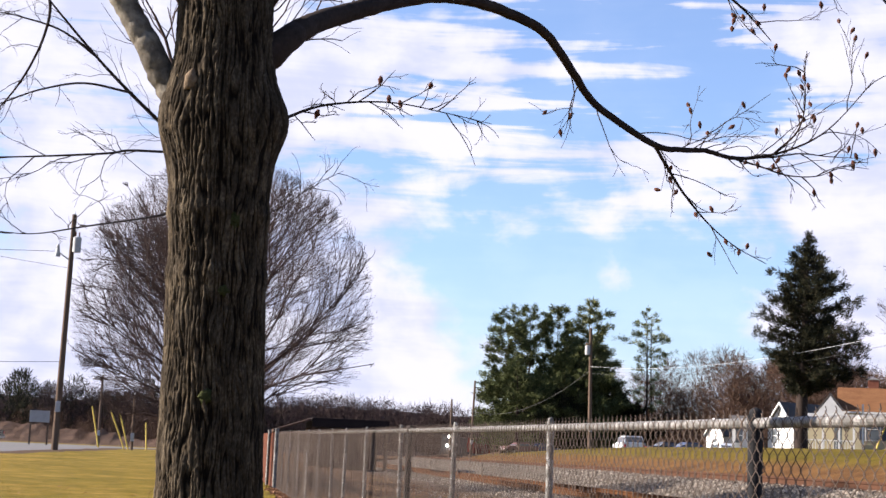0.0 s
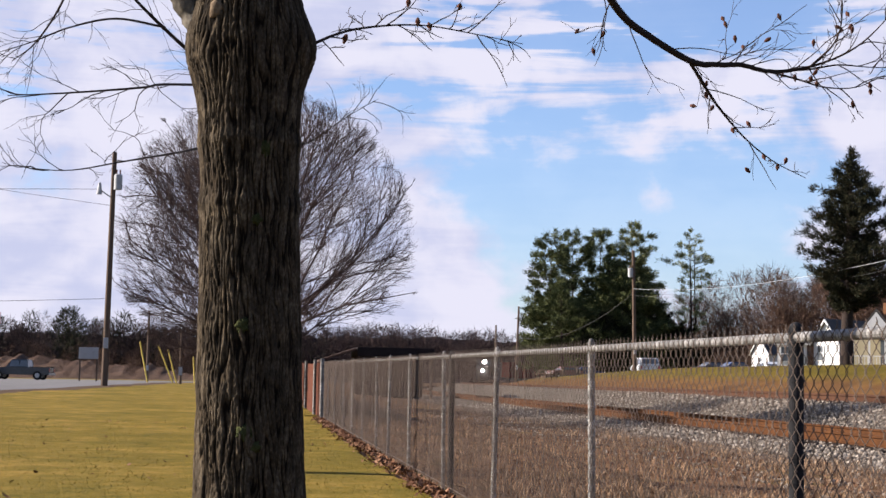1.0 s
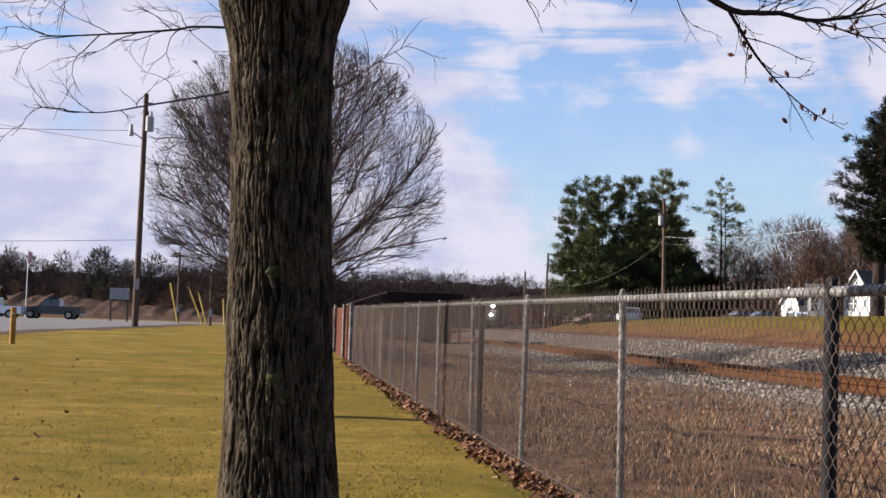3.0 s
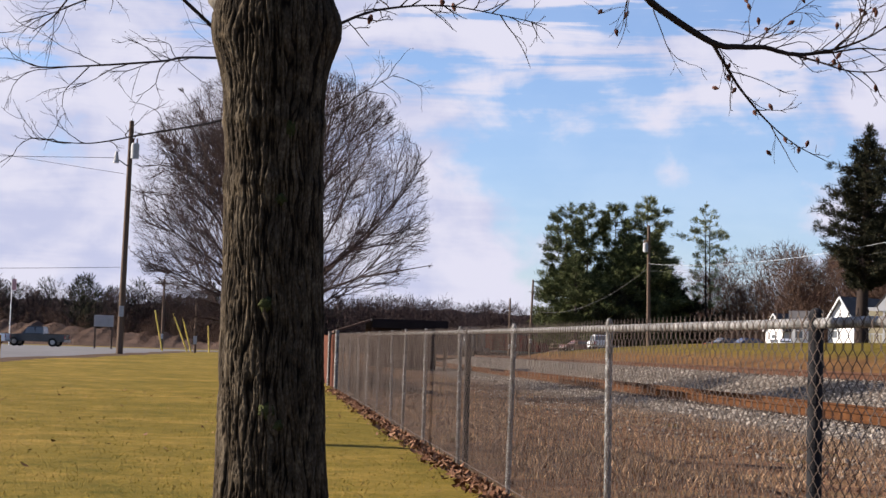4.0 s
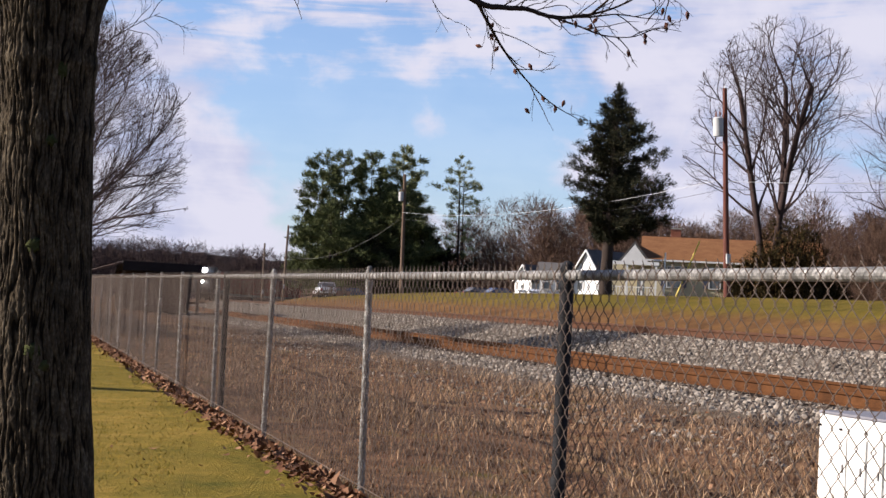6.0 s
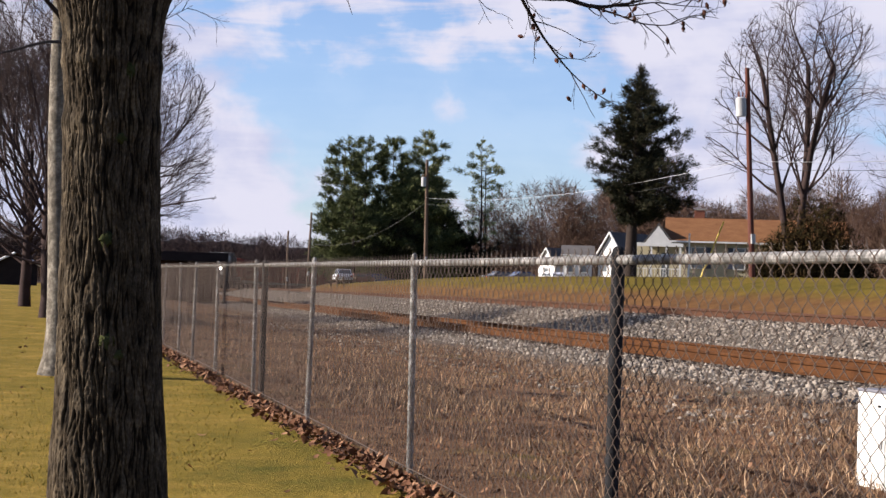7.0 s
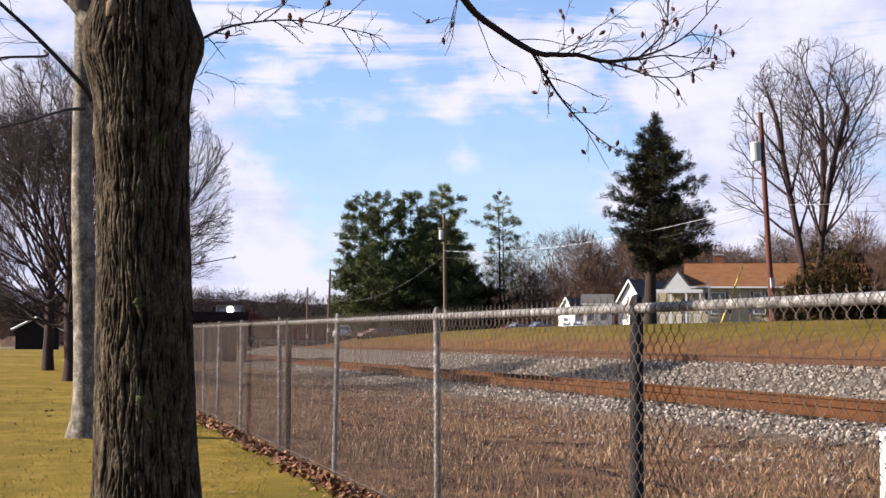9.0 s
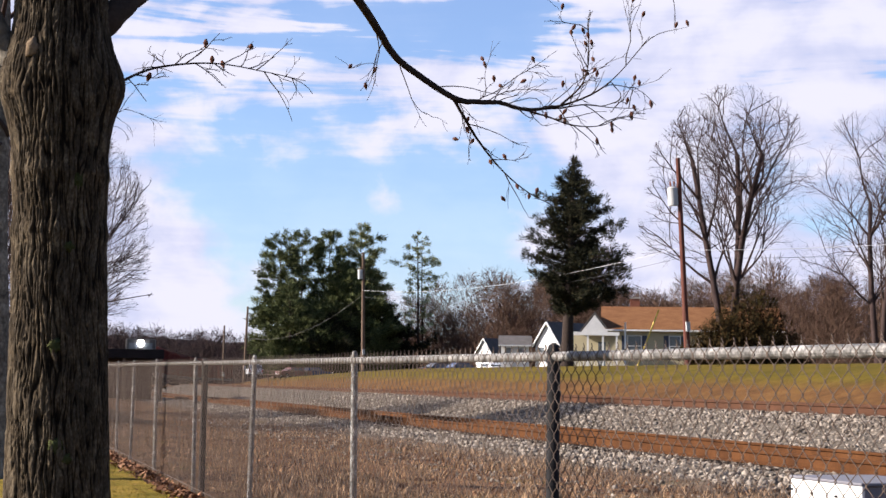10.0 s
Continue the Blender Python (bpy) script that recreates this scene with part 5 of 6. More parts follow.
def pickup(m, paint, label):
    body = [(-2.8, 0.45), (2.7, 0.45), (2.8, 0.7), (2.7, 1.02), (1.1, 1.12), (-2.8, 1.12)]
    cabin = [(-0.85, 1.08), (-0.75, 1.82), (0.55, 1.82), (1.15, 1.08)]
    car = vehicle("pickup_truck", m, paint, label, "pickup truck", body, cabin, 1.95, (-1.75, 1.75), 0.40, 1.18)
    part("bed_liner", box(1.75, 1.6, 0.06, (-1.85, 0, 1.10)), M["tyre"], car)
    return car


def suv(m):
    body = [(-2.2, 0.4), (2.15, 0.4), (2.25, 0.6), (2.15, 0.92), (1.0, 1.02), (-2.2, 1.02)]
    cabin = [(-2.15, 0.98), (-1.85, 1.62), (0.25, 1.62), (1.05, 0.98)]
    return vehicle("suv", m, "silver_car", "pale silver sport-utility car driving along the road", "car", body, cabin, 1.85, (-1.35, 1.35), 0.35, 1.06)


# ---- train (nose towards +x) ----
def build_engine():
    eng = empty("locomotive", pose(0, 400, 0), "black diesel locomotive with two lit lamps on its nose", "locomotive")
    part("frame", box(18, 2.9, 0.5, (-9, 0, 1.0)), M["loco"], eng, bevel=0.03)
    part("long_hood", box(11.5, 1.9, 2.6, (-11.2, 0, 1.5)), M["loco"], eng, bevel=0.12)
    part("cab", box(2.6, 2.9, 2.9, (-3.6, 0, 1.5)), M["loco"], eng, bevel=0.12)
    part("nose", box(2.0, 2.1, 1.6, (-1.4, 0, 1.5)), M["loco"], eng, bevel=0.15)
    for y in (-0.75, 0.75):
        part("cab_window", box(0.05, 0.8, 0.65, (-2.28, y, 3.35)), M["glass"], eng)
    for k, (y, z, r) in enumerate(((0, 3.95, 0.30), (0, 2.45, 0.20))):
        x = -2.25 if k == 0 else 0.02
        part("headlight" if k == 0 else "lower_lamp", rod((x, y, z), (x + 0.12, y, z), r, r * 0.8, 16), M["lamp"], eng, "glowing lamp")
    for x in (-3.2, -4.9, -6.6, -12.4, -14.1, -15.8):
        for s in (-0.75, 0.75):
            part("wheel", rod((x, s - 0.07, 0.5), (x, s + 0.07, 0.5), 0.5, n=20), M["tyre"], eng)
    part("fuel_tank", box(3.2, 2.4, 0.7, (-9.5, 0, 0.4)), M["loco"], eng, bevel=0.1)
    return eng


def build_wagon():
    wag = empty("freight_wagon", pose(0, 420, 0), "oxide-red covered freight wagon in the train", "freight wagon", "train wagons")
    part("underframe", box(15.4, 2.6, 0.35, (0, 0, 0.95)), M["loco"], wag)
    part("body", box(14.8, 2.9, 2.75, (0, 0, 1.3)), M["red_car"], wag, bevel=0.05)
    part("roof", box(14.9, 2.5, 0.14, (0, 0, 4.06)), M["red_car"], wag, bevel=0.05)
    for k in range(10):
        for s in (-1, 1):
            part("side_rib", box(0.12, 0.08, 2.6, (-6.6 + 1.466 * k, s * 1.48, 1.35)), M["red_car"], wag)
    for x in (-6.2, -4.4, 4.4, 6.2):
        for s in (-0.75, 0.75):
            part("wheel", rod((x, s - 0.07, 0.45), (x, s + 0.07, 0.45), 0.45, n=18), M["tyre"], wag)
    return wag


def rail_pose(y):
    x = 11.6 + float(bend(y))
    slope = 0.00178 * max(0.0, y - 70)
    yaw = math.degrees(math.atan2(-1.0, -slope))
    return pose(x, y, 0.32 + 0.006 * max(0.0, 225 - y), 0, 0, yaw)


# ---- distant woods ----
def build_far_woods():
    rnd = np.random.RandomState(21)

    def wood(name, xs, ys, hs, label, per=60, material="far_tree", thick=0.012, fine=0.11):
        """Bare trees: a thin bole, then twigs that rise and spread into a rounded head."""
        zs = land(xs, ys)
        Pl, Dl = [], []
        for x, y, z, h in zip(xs, ys, zs, hs):
            f = rnd.rand(per) ** 0.75
            a = rnd.uniform(0, 6.28, per)
            rad = 0.27 * h * np.sin(np.pi * (0.14 + 0.80 * f)) * rnd.rand(per) ** 0.6
            Pl.append(np.stack([x + np.cos(a) * rad, y + np.sin(a) * rad, z + h * (0.06 + 0.84 * f)], -1))
            Dl.append(np.stack([np.cos(a) * 0.7, np.sin(a) * 0.7, np.full(per, 0.95)], -1))
            Pl.append(np.stack([np.full(14, x), np.full(14, y), z + h * np.linspace(0, 0.72, 14)], -1))
            Dl.append(np.tile([[0.0, 0.0, 6.0]], (14, 1)))
        V, T = sprays(np.concatenate(Pl), np.concatenate(Dl), float(np.mean(hs)) * fine, thick * float(np.mean(hs)) / 8, 2, rnd)
        tagged(raw(name, V, T, M[material]), label, "woods", kind="stuff")

    k = 230
    wood("far_woods", rnd.uniform(62, 190, k), rnd.uniform(150, 230, k), rnd.uniform(9, 16, k), "bare brown winter woods behind the houses", 820, "far_tree", 0.017)
    k = 90
    wood("far_woods", rnd.uniform(76, 150, k), rnd.uniform(112, 150, k), rnd.uniform(6, 11.5, k), "bare brown winter woods on the slope", 1000, "far_tree", 0.013)
    k = 950
    xr = rnd.uniform(-170, 190, k)
    wood("far_woods", xr, rnd.uniform(288, 330, k), rnd.uniform(8, 12.5, k) + np.clip(-xr / 60, 0, 2.2), "distant line of bare winter trees", 250, "ridge_tree", 0.026)
    k = 46
    wood("far_woods", rnd.uniform(-150, 20, k), rnd.uniform(296, 325, k), rnd.uniform(9, 15, k), "dark evergreens on the distant ridge", 260, "cedar", 0.05)
    k = 170
    wood("far_woods", rnd.uniform(-80, 8, k), rnd.uniform(215, 260, k), rnd.uniform(3, 6.5, k), "bare brown thicket beyond the road", 220)


def build_hills():
    for name, x0, x1, y, h, seed in (("hill_1", -420, 420, 420, 13.5, 1), ("hill_2", 90, 600, 330, 17.0, 5), ("hill_3", -260, 30, 340, 11.5, 9), ("hill_4", 40, 420, 245, 11.5, 13), ("hill_5", -120, 20, 262, 4.5, 17)):
        xs = np.linspace(x0, x1, 500)
        V, T = [], []
        for i, x in enumerate(xs):
            e = min(1.0, (x - x0) / 60, (x1 - x) / 60)
            top = h * max(0.05, e) * (0.86 + 0.16 * noise.noise((x * 0.012, seed, 0))) + 0.9 * noise.noise((x * 0.16, seed, 2)) + 0.7 * noise.noise((x * 0.6, seed, 4))
            for f, dy in ((0, -26), (0.5, -14), (0.85, -5), (1, 0), (0.5, 25)):
                V.append((x, y + dy + 3 * noise.noise((x * 0.05, f, seed)), max(-0.5, f * top) + 0.2))
        k = 5
        for i in range(len(xs) - 1):
            for j in range(k - 1):
                a = i * k + j
                T += [(a, a + k, a + k + 1), (a, a + k + 1, a + 1)]
        tagged(raw(name, V, T, M["brush" if seed > 10 else "hill"]), "dark wooded ridge on the horizon" if seed < 10 else "brown brushy slope below the woods", "hill", kind="structure")


# ================= the place =================
build_ground()
build_road()
build_hills()
build_far_woods()
FENCE = build_fence()
build_slat_fence()
TRACK_A = build_track(11.6, 0.06, "railway_track", "rusty near railway track on pale ballast")
TRACK_B = build_track(17.2, 0.62, "railway_track", "dull brown far railway track on raised ballast", "dull_rail")
build_near_tree()

# row of trees along the lawn
tree2 = empty("slender_tree", pose(0.79, 17.0, 0.0), "slender pale-barked tree on the lawn", "tree", "lawn trees")
tb2 = Tubes()
zz2 = np.linspace(-0.05, 6.5, 24)
tb2.add(np.stack([-0.028 * zz2 + 0.015 * np.sin(zz2 * 1.7), 0.02 * np.sin(zz2), zz2], -1), np.interp(zz2, [-0.05, 0.12, 0.5, 3.0, 6.5], [0.25, 0.18, 0.145, 0.115, 0.085]), 18)
tb2.made("trunk", M["smooth_bark"], tree2)
tb2 = Tubes()
r2 = random.Random(5)
for q in range(14):
    zb = 4.6 + 0.14 * q
    an = q * 2.4
    grow(tb2, Vector((-0.028 * zb, 0, zb)), Vector((math.cos(an), math.sin(an), 1.1)).normalized(), 1.8, 0.03, 1, r2, [(0, 0, 0, 0), (5, 0.6, 0.6, 0.05), (4, 0.6, 0.6, 0.05), (3, 0.5, 0.6, 0.05)])
tb2.made("crown", M["bare"], tree2)["kind"] = "stuff"
# its low limbs, which hang out over the lawn
for low, rad2, many, long_ in (
        ([(0.70, 16.9, 3.67), (0.477, 15.5, 3.43), (0.13, 13.5, 3.01), (-0.244, 11.6, 2.63), (-0.434, 10.0, 2.337), (-0.62, 9.4, 2.26)], [0.022, 0.015, 0.010, 0.0065, 0.0038, 0.002], 9, 0.5),
        ([(0.74, 16.95, 3.75), (0.757, 16.9, 3.82), (0.556, 16.8, 4.04), (0.16, 16.70, 4.42), (-0.31, 16.60, 4.82), (-0.69, 16.50, 5.17), (-1.17, 16.40, 5.67), (-1.51, 16.30, 6.04)], [0.034, 0.030, 0.027, 0.024, 0.02, 0.016, 0.011, 0.006], 14, 0.9),
        ([(-1.23, 15.00, 5.65), (-1.05, 15.00, 5.32), (-1.07, 15.00, 4.97), (-1.22, 15.00, 4.56), (-1.43, 15.00, 4.22), (-1.63, 15.00, 4.05)], [0.018, 0.016, 0.014, 0.011, 0.008, 0.004], 8, 0.6),
        ([(-0.30, 16.50, 4.80), (-0.73, 15.80, 4.70), (-1.08, 15.00, 4.41), (-1.36, 14.50, 4.14), (-1.58, 14.00, 3.92)], [0.014, 0.012, 0.009, 0.006, 0.003], 9, 0.6),
        ([(-0.69, 16.50, 5.17), (-1.02, 16.00, 5.29), (-1.36, 15.50, 5.26), (-1.51, 15.00, 5.15), (-1.83, 15.00, 5.13)], [0.013, 0.011, 0.008, 0.006, 0.003], 10, 0.7),
        ([(0.26, 16.8, 4.28), (0.29, 14.0, 3.70), (0.0, 12.0, 3.30), (-0.07, 10.6, 3.00), (-0.50, 10.2, 2.87), (-0.85, 10.0, 2.80)], [0.016, 0.013, 0.010, 0.008, 0.006, 0.003], 12, 0.55),
        ([(0.75, 16.98, 3.3), (1.0, 16.9, 3.56), (1.335, 16.8, 3.66), (1.72, 16.7, 3.93), (2.06, 16.6, 4.13)], [0.011, 0.008, 0.005, 0.0025], 11, 0.55)):
    tb2 = Tubes()
    sp2 = [p - np.array([0.79, 17.0, 0.0]) for p in spline(low, 6)]
    tb2.add(sp2, np.interp(np.linspace(0, 1, len(sp2)), np.linspace(0, 1, len(rad2)), rad2), 7)
    for q in range(many):
        i = min(len(sp2) - 2, int((0.35 + 0.64 * (q + 0.5) / many) * len(sp2)))
        t = Vector(sp2[i + 1] - sp2[i]).normalized()
        twig(tb2, sp2[i], t * 1.2 + Vector((r2.gauss(-0.2, 0.5), r2.gauss(0, 0.4), r2.gauss(0.1, 0.6))), long_ * r2.uniform(0.5, 1.1), 0.0045, r2, None, 0.25, 2)
    tb2.made("limb", M["limb"], tree2, "thin dark low limb")
t3 = vase_tree((0.9, 39.5, float(land(0.9, 39.5))), "spreading bare ornamental tree on the lawn", 3, ((0.2, 0, 4.5), (3.9, 3.9, 3.95)), group="lawn trees")
tagged(copy_thing(t3, pose(0.35, 49.5, float(land(0.3, 49.5)), 0, 0, 140)), "bare tree with dark trunk farther along the lawn")

# evergreens across the tracks
PINE = [(0.34, 2.4), (0.50, 2.9), (0.72, 2.5), (0.88, 2.1), (1.0, 0.8)]
FULL = [(0.03, 3.2), (0.3, 4.2), (0.6, 3.3), (0.85, 1.6), (1.0, 0.1)]
for i, (x, y, h, prof, kind_) in enumerate((
        (32.6, 170, 16.6, PINE, "needles"), (35.8, 173, 17.0, PINE, "needles"), (38.8, 171, 16.9, PINE, "needles"), (43.0, 172, 17.9, PINE, "yellow_pine"),
        (34.6, 176, 11.0, FULL, "needles"), (39.4, 169, 13.6, FULL, "needles"), (41.8, 178, 13.0, FULL, "cedar"), (45.8, 174, 9.5, FULL, "cedar"), (36.6, 168, 8.5, FULL, "needles"),
        (33.2, 166, 10.5, FULL, "needles"), (40.6, 167, 12.0, FULL, "needles"), (43.8, 169, 10.0, FULL, "needles"), (38.0, 166, 7.0, FULL, "cedar"), (46.8, 172, 7.0, FULL, "cedar"),
        (45.2, 179, 14.2, [(0.6, 2.0), (0.8, 2.2), (1.0, 0.4)], "yellow_pine"))):
    x, y, h, prof = x * 1.2 + 2.9, y * 1.2, h * 1.2 + 0.3, [(f, r * 1.15) for f, r in prof]
    conifer("pine_tree", (x, y, float(land(x, y))), h, "tall dark-green pine in a roadside clump" if kind_ != "yellow_pine" else "tall pine with thin yellowish crown", 30 + i, prof, kind_, 0.25, 560 if prof[0][0] > 0.3 else 900, 26, 0.66, 0.042, 0.10, "pine clump", tuft=0.3, boughs=56 if prof[0][0] > 0.3 else 70)
LONE = [(0.30, 1.2), (0.42, 2.4), (0.55, 1.8), (0.68, 3.0), (0.85, 3.0), (1.0, 0.9)]
conifer("pine_tree", (62.1, 204, float(land(62, 204))), 20.8, "lone pine with thin upper crown beside the road", 51, LONE, "yellow_pine", 0.24, 300, 18, 0.5, 0.030, 0.12, "pine clump", tuft=0.55, boughs=46)
conifer("pine_tree", (63.2, 205, float(land(63, 205))), 19.6, "lone pine with thin upper crown beside the road", 52, [(0.6, 1.6), (0.8, 2.6), (1.0, 0.7)], "yellow_pine", 0.2, 170, 18, 0.5, 0.030, 0.12, "pine clump", tuft=0.5, boughs=26)
conifer("cedar_tree", (35.9, 85, float(land(35.9, 85))), 12.9, "dark dense cedar on the far lawn", 61, [(0.24, 1.0), (0.30, 2.3), (0.38, 3.0), (0.55, 2.75), (0.70, 2.35), (0.78, 1.9), (0.86, 1.0), (0.93, 0.4), (1.0, 0.03)], "cedar", 0.42, 3600, 18, 0.32, 0.020, 0.10, tilt=0.6, tuft=0.12, bulge=0.5, boughs=135)

# bare trees and thicket by the cream house
bare_tree("bare_tree", (52.4, 95, float(land(52.4, 95))), "tall bare many-stemmed tree beside the house", TALL, 15.5, 0.29, 14, stems=3, hull=((0.6, 0, 10.2), (7.2, 6.6, 10.4)), splay=0.17)
bare_tree("bare_tree", (75.0, 110, float(land(75, 110))), "tall bare tree at the edge of the woods", TALL, 15, 0.30, 17, stems=3, hull=((0, 0, 12), (8, 8, 11)), splay=0.2)
rt = np.random.RandomState(33)
heaps = []
for hx, hy, hr, hh, hn in ((-1.6, 0.3, 1.9, 3.2, 800), (0.3, 0, 2.3, 5.2, 1300), (1.9, 0.4, 1.6, 4.3, 700), (3.4, 0.2, 1.5, 2.6, 500), (-3.0, 0.6, 1.3, 1.8, 300)):
    q = rt.normal(0, 1, (hn, 3))
    q /= np.linalg.norm(q, axis=1)[:, None]
    q *= rt.uniform(0.3, 1.2, (hn, 1)) ** 1.2 * np.array([[hr, hr * 0.9, hh]])
    q[:, 2] = np.abs(q[:, 2])
    heaps.append(q + np.array([[hx, hy, 0]]))
q = np.concatenate(heaps)
Vb, Tb = sprays(q, np.tile([[0.1, 0.0, 0.7]], (len(q), 1)) + rt.normal(0, 0.5, q.shape), 0.42, 0.030, 10, rt)
bush = empty("thicket", pose(52.6, 93.5, float(land(52.6, 93.5))), "brown-green evergreen thicket below the bare tree", "bush")
raw("foliage", Vb, Tb, M["ivy"], bush)

build_houses()
build_open_shed()
build_cabinet()

# poles and wires
utility_pole((-5.9, 72, float(land(-5.9, 72))), 11.05, 0.16, "pole", "tall wooden utility pole with transformer and street lamp", 0.5, (9.6, 0.22, 0.9), True)
utility_pole((34.5, 129, float(land(34.5, 129))), 10.9, 0.19, "pole", "wooden utility pole with grey transformer before the pines", -1.0, (8.9, -0.3, 1.0))
utility_pole((36.3, 70, float(land(36.3, 70))), 10.8, 0.17, "red_pole", "reddish wooden utility pole with white transformer", -3.2, (8.75, -0.42, 1.2))
utility_pole((31.3, 170, float(land(31.3, 170))), 8.7, 0.16, "pole", "distant wooden utility pole", 1.5)
utility_pole((28.9, 170, float(land(28.9, 170))), 6.9, 0.14, "pole", "distant slim wooden pole", 0)
utility_pole((-9.0, 150, float(land(-9, 150))), 7.0, 0.15, "pole", "distant pole with crossarm beyond the road", 0, None, False, True)
utility_pole((-3.4, 95, float(land(-3.4, 95))), 3.4, 0.09, "pole", "short weathered post by the road", -0.5)
wire((-6.5, 71.9, 9.75), (-60, 66, 9.6), 0.6)
wire((-5.9, 72, 9.0), (-60, 40, 15), 0.8, 0.010)
wire((-5.9, 72, 4.6), (-60, 74, 4.7), 0.7)
wire((34.3, 129, 9.0), (31.3, 170, 6.2), 1.6, 0.02)
wire((34.3, 129, 9.4), (35.8, 70, 8.4), 0.9, 0.012, "bright_cable")
wire((35.8, 70, 8.3), (58, 60, 10.2), 0.5, 0.014, "bright_cable")
wire((34.4, 129, 8.8), (35.9, 70, 7.9), 0.9, 0.012)
wire((35.9, 70, 7.9), (58, 60, 9.6), 0.5, 0.012)
wire((34.4, 129, 9.2), (60, 150, 11), 0.6, 0.014)

# things beyond the lawn
lz = float(land(-6.9, 45))
boll = empty("bollard", pose(-6.89, 45, lz), "orange-stained wooden bollard at the lawn's edge", "bollard")
part("post", rod((0, 0, -0.1), (0, 0, 1.08), 0.085, n=16), M["orange_wood"], boll, bevel=0.015)
part("reflector", rod((0, -0.088, 0.9), (0, -0.10, 0.9), 0.035, n=10), M["white"], boll)
for a, b in (((-6.36, 110, 0.5), (-7.0, 110, 3.44)), ((-4.57, 110, 0.5), (-5.7, 110, 3.24)), ((-4.33, 110.5, 0.5), (-5.05, 110.5, 3.04)), ((-3.02, 110, 0.4), (-3.17, 110, 2.44))):
    leaning_guard(a, b)
leaning_guard((40.3, 85, 2.0), (41.95, 85, 6.0))
leaning_guard((39.2, 84, 1.9), (39.2, 84, 5.1), "white", "pale upright post on the far lawn")
sg = empty("sign_board", pose(-11.6, 120, float(land(-11.6, 120))), "grey board sign on two posts beyond the road", "sign")
part("board", box(1.5, 0.08, 0.9, (0, 0, 1.75)), M["sign"], sg, bevel=0.01)
for x in (-0.65, 0.65):
    part("post", box(0.12, 0.12, 2.7, (x, 0.1, -0.05)), M["pole"], sg)
fl = empty("flagpole", pose(-28.5, 180, float(land(-28, 180))), "white flagpole with a hanging striped flag", "flagpole")
part("pole", rod((0, 0, -0.1), (0, 0, 8.1), 0.07, 0.04, 10), M["white"], fl)
part("flag", box(0.5, 0.06, 1.3, (0.28, 0, 6.4)), M["flag_red"], fl, bevel=0.02)
zt = float(land(-20, 140)) + 0.03
pickup(pose(-19.6, 140, zt, 0, 0, 172), "dark_car", "dark grey pickup truck standing on the road")
pickup(pose(-24.6, 138, zt - 0.05, 0, 0, 176), "white_car", "white pickup truck standing on the road")
vehicle("car", pose(-28.6, 135, zt - 0.05, 0, 0, 176), "silver_car", "silver saloon car standing on the road", "car", [(-2.2, 0.35), (2.2, 0.35), (2.3, 0.6), (2.1, 0.85), (1.1, 0.95), (-1.4, 0.98), (-2.2, 0.92)], [(-1.5, 0.93), (-0.8, 1.42), (0.45, 1.42), (1.2, 0.93)], 1.8, (-1.4, 1.4), 0.33, 1.0)
# cars parked along the far road, under the pines and by the cottages
SEDAN = ([(-2.2, 0.35), (2.2, 0.35), (2.3, 0.6), (2.1, 0.85), (1.1, 0.95), (-1.4, 0.98), (-2.2, 0.92)], [(-1.5, 0.93), (-0.8, 1.42), (0.45, 1.42), (1.2, 0.93)])
for x, y, turn_, paint, look_ in ((43.6, 188, 15, "blue_car", "dark blue car parked under the pines"), (40.0, 184, 200, "maroon_car", "dull maroon car parked under the pines"),
                                  (48.4, 150, 10, "dark_car", "dark car parked by the white cottages"), (49.8, 148, 190, "blue_car", "dark blue car parked by the white cottages"), (52.6, 146, 100, "white_car", "white car parked by the white cottages")):
    vehicle("car", pose(x, y, float(land(x, y)) + 0.02, 0, 0, turn_), paint, look_, "car", *SEDAN, 1.8, (-1.4, 1.4), 0.33, 1.0)
for x, y in ((24.5, 118), (27.0, 121)):
    tbl = empty("picnic_table", pose(x, y, float(land(x, y)), 0, 0, 20 * x), "weathered picnic table on the far lawn", "table", "picnic tables")
    part("tabletop", box(1.8, 0.75, 0.05, (0, 0, 0.72)), M["pole"], tbl)
    for s in (-0.6, 0.6):
        part("bench", box(1.8, 0.28, 0.05, (0, s, 0.43)), M["pole"], tbl)
        part("leg", box(0.08, 1.4, 0.08, (s, 0, 0.38)), M["pole"], tbl)
        for k in (-0.35, 0.35):
            part("leg", box(0.08, 0.08, 0.74, (s, k, -0.02)), M["pole"], tbl)

SUV = suv(pose(33.8, 115, 2.0, 0, 0, 80))
ENGINE = build_engine()
WAGON = build_wagon()
WAGONS = [WAGON] + [copy_thing(WAGON, pose(0, 430 + 20 * k, 0)) for k in range(5)]

# loose cover
rs = np.random.RandomState(2)
stones("ballast", 9.0, 15.8, 9, 60, 26000, 0.038, 5, "pale crushed-stone ballast between the tracks")
stones("ballast", 15.0, 19.4, 12, 60, 9000, 0.042, 6, "pale crushed-stone ballast under the far track")
stones("ballast", 6.2, 9.4, 9, 45, 1300, 0.030, 7, "stray ballast stones among dry weeds")
k = 52000
yy = 4 + 30 * rs.rand(k) ** 1.7
xx = rs.uniform(-7.5, 2.5, k) * np.clip(yy / 14, 0.45, 1.0)
xx = np.minimum(xx, 2.5)
blades("lawn_grass", xx, yy, land(xx, yy), 0.020, 0.003, M["blade"], 3, "short yellow-green winter grass", "grass", 0.9)
k = 30000
yy = 4 + 36 * rs.rand(k) ** 1.5
xx = rs.uniform(2.62, 9.3, k)
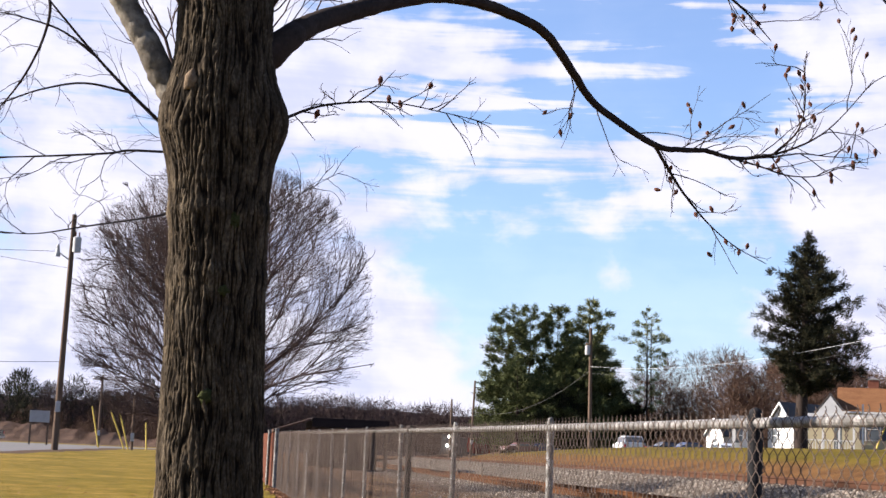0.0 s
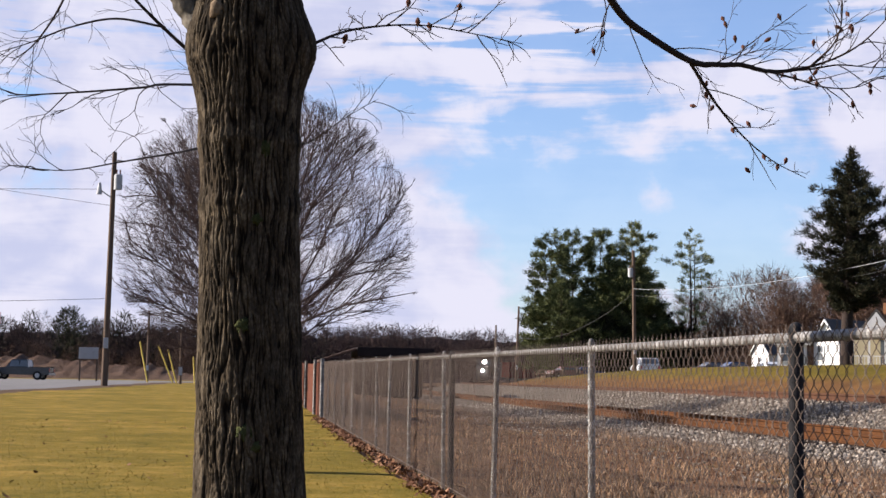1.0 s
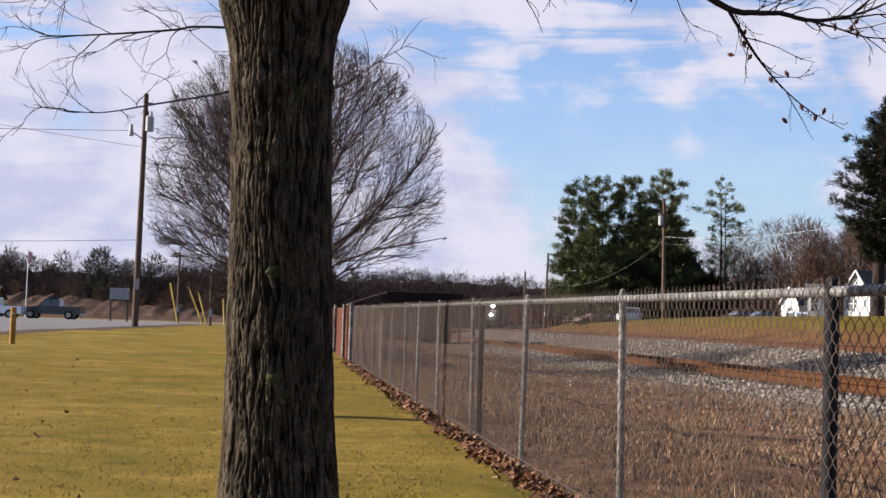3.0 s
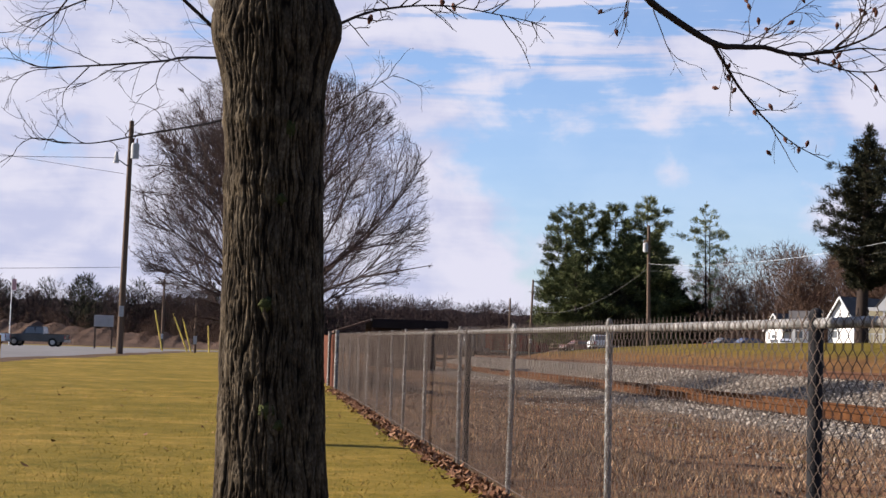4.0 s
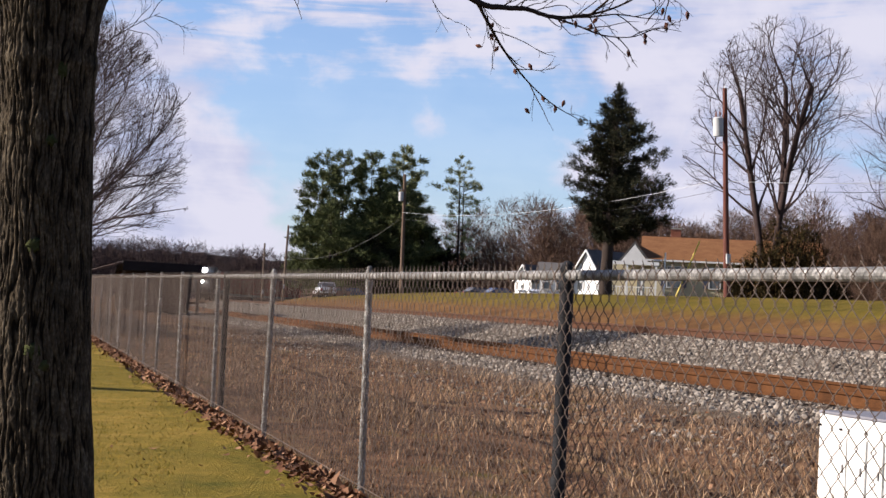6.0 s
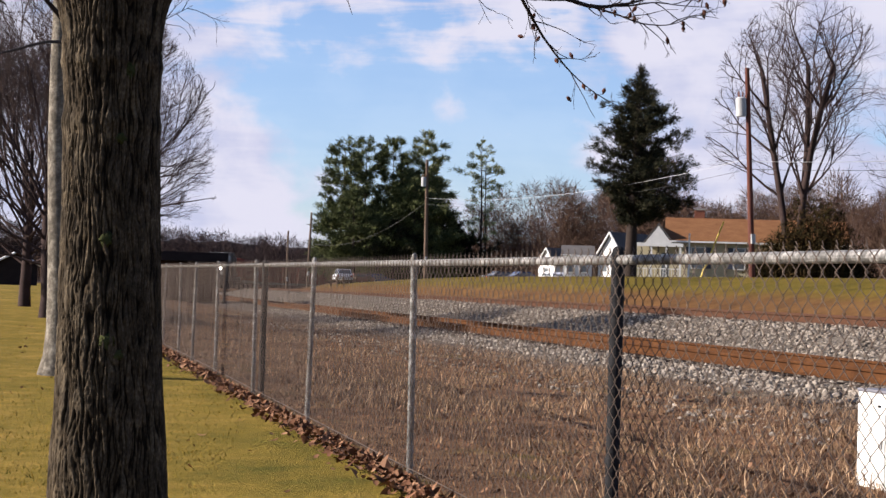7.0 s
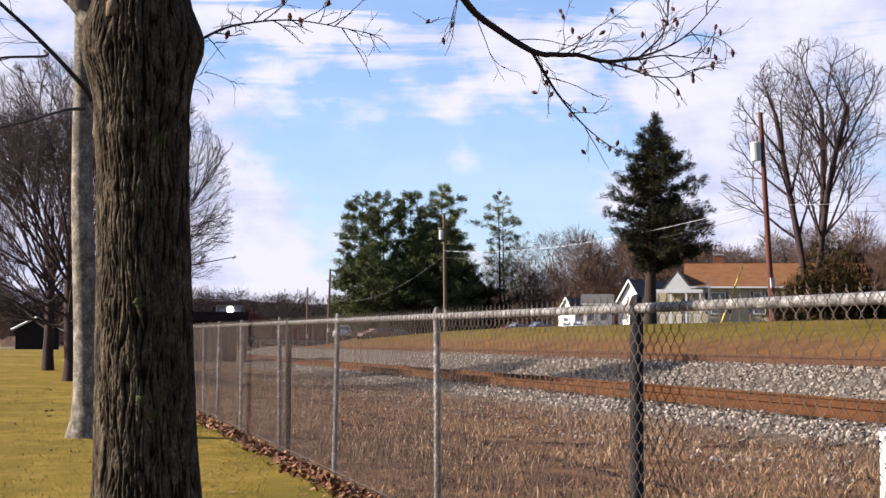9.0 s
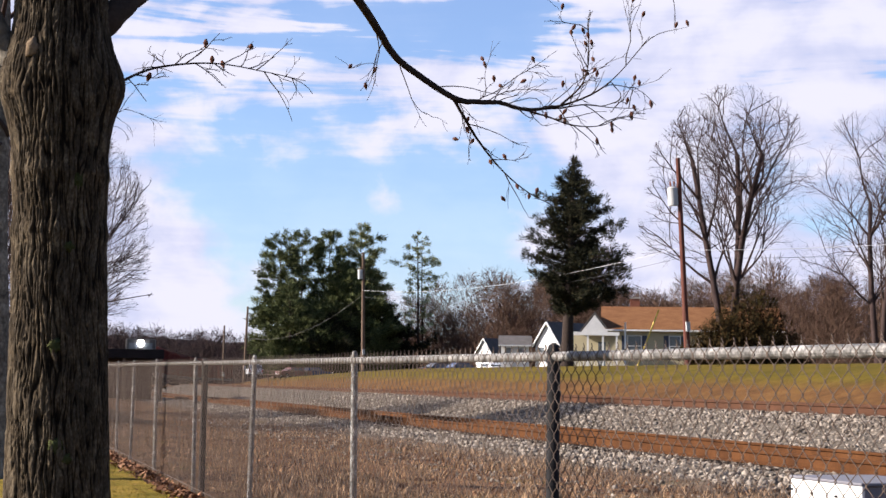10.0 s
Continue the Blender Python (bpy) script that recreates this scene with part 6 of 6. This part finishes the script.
keep = np.array([noise.noise((a * 0.5, b * 0.35, 1.0)) > -0.25 + 0.06 * (a - 7) for a, b in zip(xx, yy)])
xx, yy = xx[keep], yy[keep]
blades("dry_weeds", xx, yy, land(xx, yy), 0.05, 0.004, M["weed"], 4, "brown dry weeds between fence and track", "weeds", 0.9)
k = 16000
cx_, cy_ = rs.uniform(3.0, 8.8, 170), 5.5 + 26 * rs.rand(170) ** 1.3
pick = rs.randint(0, 170, k)
xx, yy = cx_[pick] + rs.normal(0, 0.24, k), cy_[pick] + rs.normal(0, 0.36, k)
xx = np.clip(xx, 2.7, 9.2)
blades("dry_weeds", xx, yy, land(xx, yy), 0.10, 0.0035, M["straw"], 14, "clumps of taller straw-coloured dry grass", "weeds", 0.7)
k = 4500
yy = 4 + 26 * rs.rand(k) ** 1.5
xx = rs.uniform(2.7, 8.8, k)
flakes("leaf_litter", xx, yy, land(xx, yy), 0.021, M["leaf"], 8, "brown leaf litter among the weeds", "leaves")
k = 6500
yy = 4 + 32 * rs.rand(k) ** 1.3
xx = 2.47 - np.abs(rs.normal(0, 0.11, k)) + 0.03
flakes("fallen_leaves", xx, yy, land(xx, yy) + 0.01 + 0.03 * rs.rand(k), 0.027, M["leaf"], 9, "drift of dry brown leaves along the fence", "leaves")
k = 260
yy = 5 + 28 * rs.rand(k)
xx = rs.uniform(-6, 2.4, k)
flakes("fallen_leaves", xx, yy, land(xx, yy), 0.026, M["leaf"], 10, "scattered brown leaves on the lawn", "leaves")

build_ties(TRACK_A, 11.6, 0.06, 1)
build_ties(TRACK_B, 17.2, 0.62, 2)


def motions():
    walk(SUV, [(t, pose(x, y, z, 0, 0, 86)) for t, x, y, z in SUV_ROWS])
    times = [0, 2, 4, 6, 8, 10]
    walk(ENGINE, [(t, rail_pose(258 - 11 * t)) for t in times])
    for i, w in enumerate(WAGONS):
        walk(w, [(t, rail_pose(258 - 11 * t + 27 + 16.2 * i)) for t in times])


SUV_ROWS = [(0, 36.6, 124, 1.72), (1, 36.0, 131, 1.72), (2.5, 35.6, 143, 1.72), (4.5, 35.9, 158, 1.72), (5.5, 35.8, 165, 1.72), (7.5, 36.5, 178, 1.72), (8.5, 36.1, 184, 1.72), (10, 36.6, 192, 1.72)]
motions()
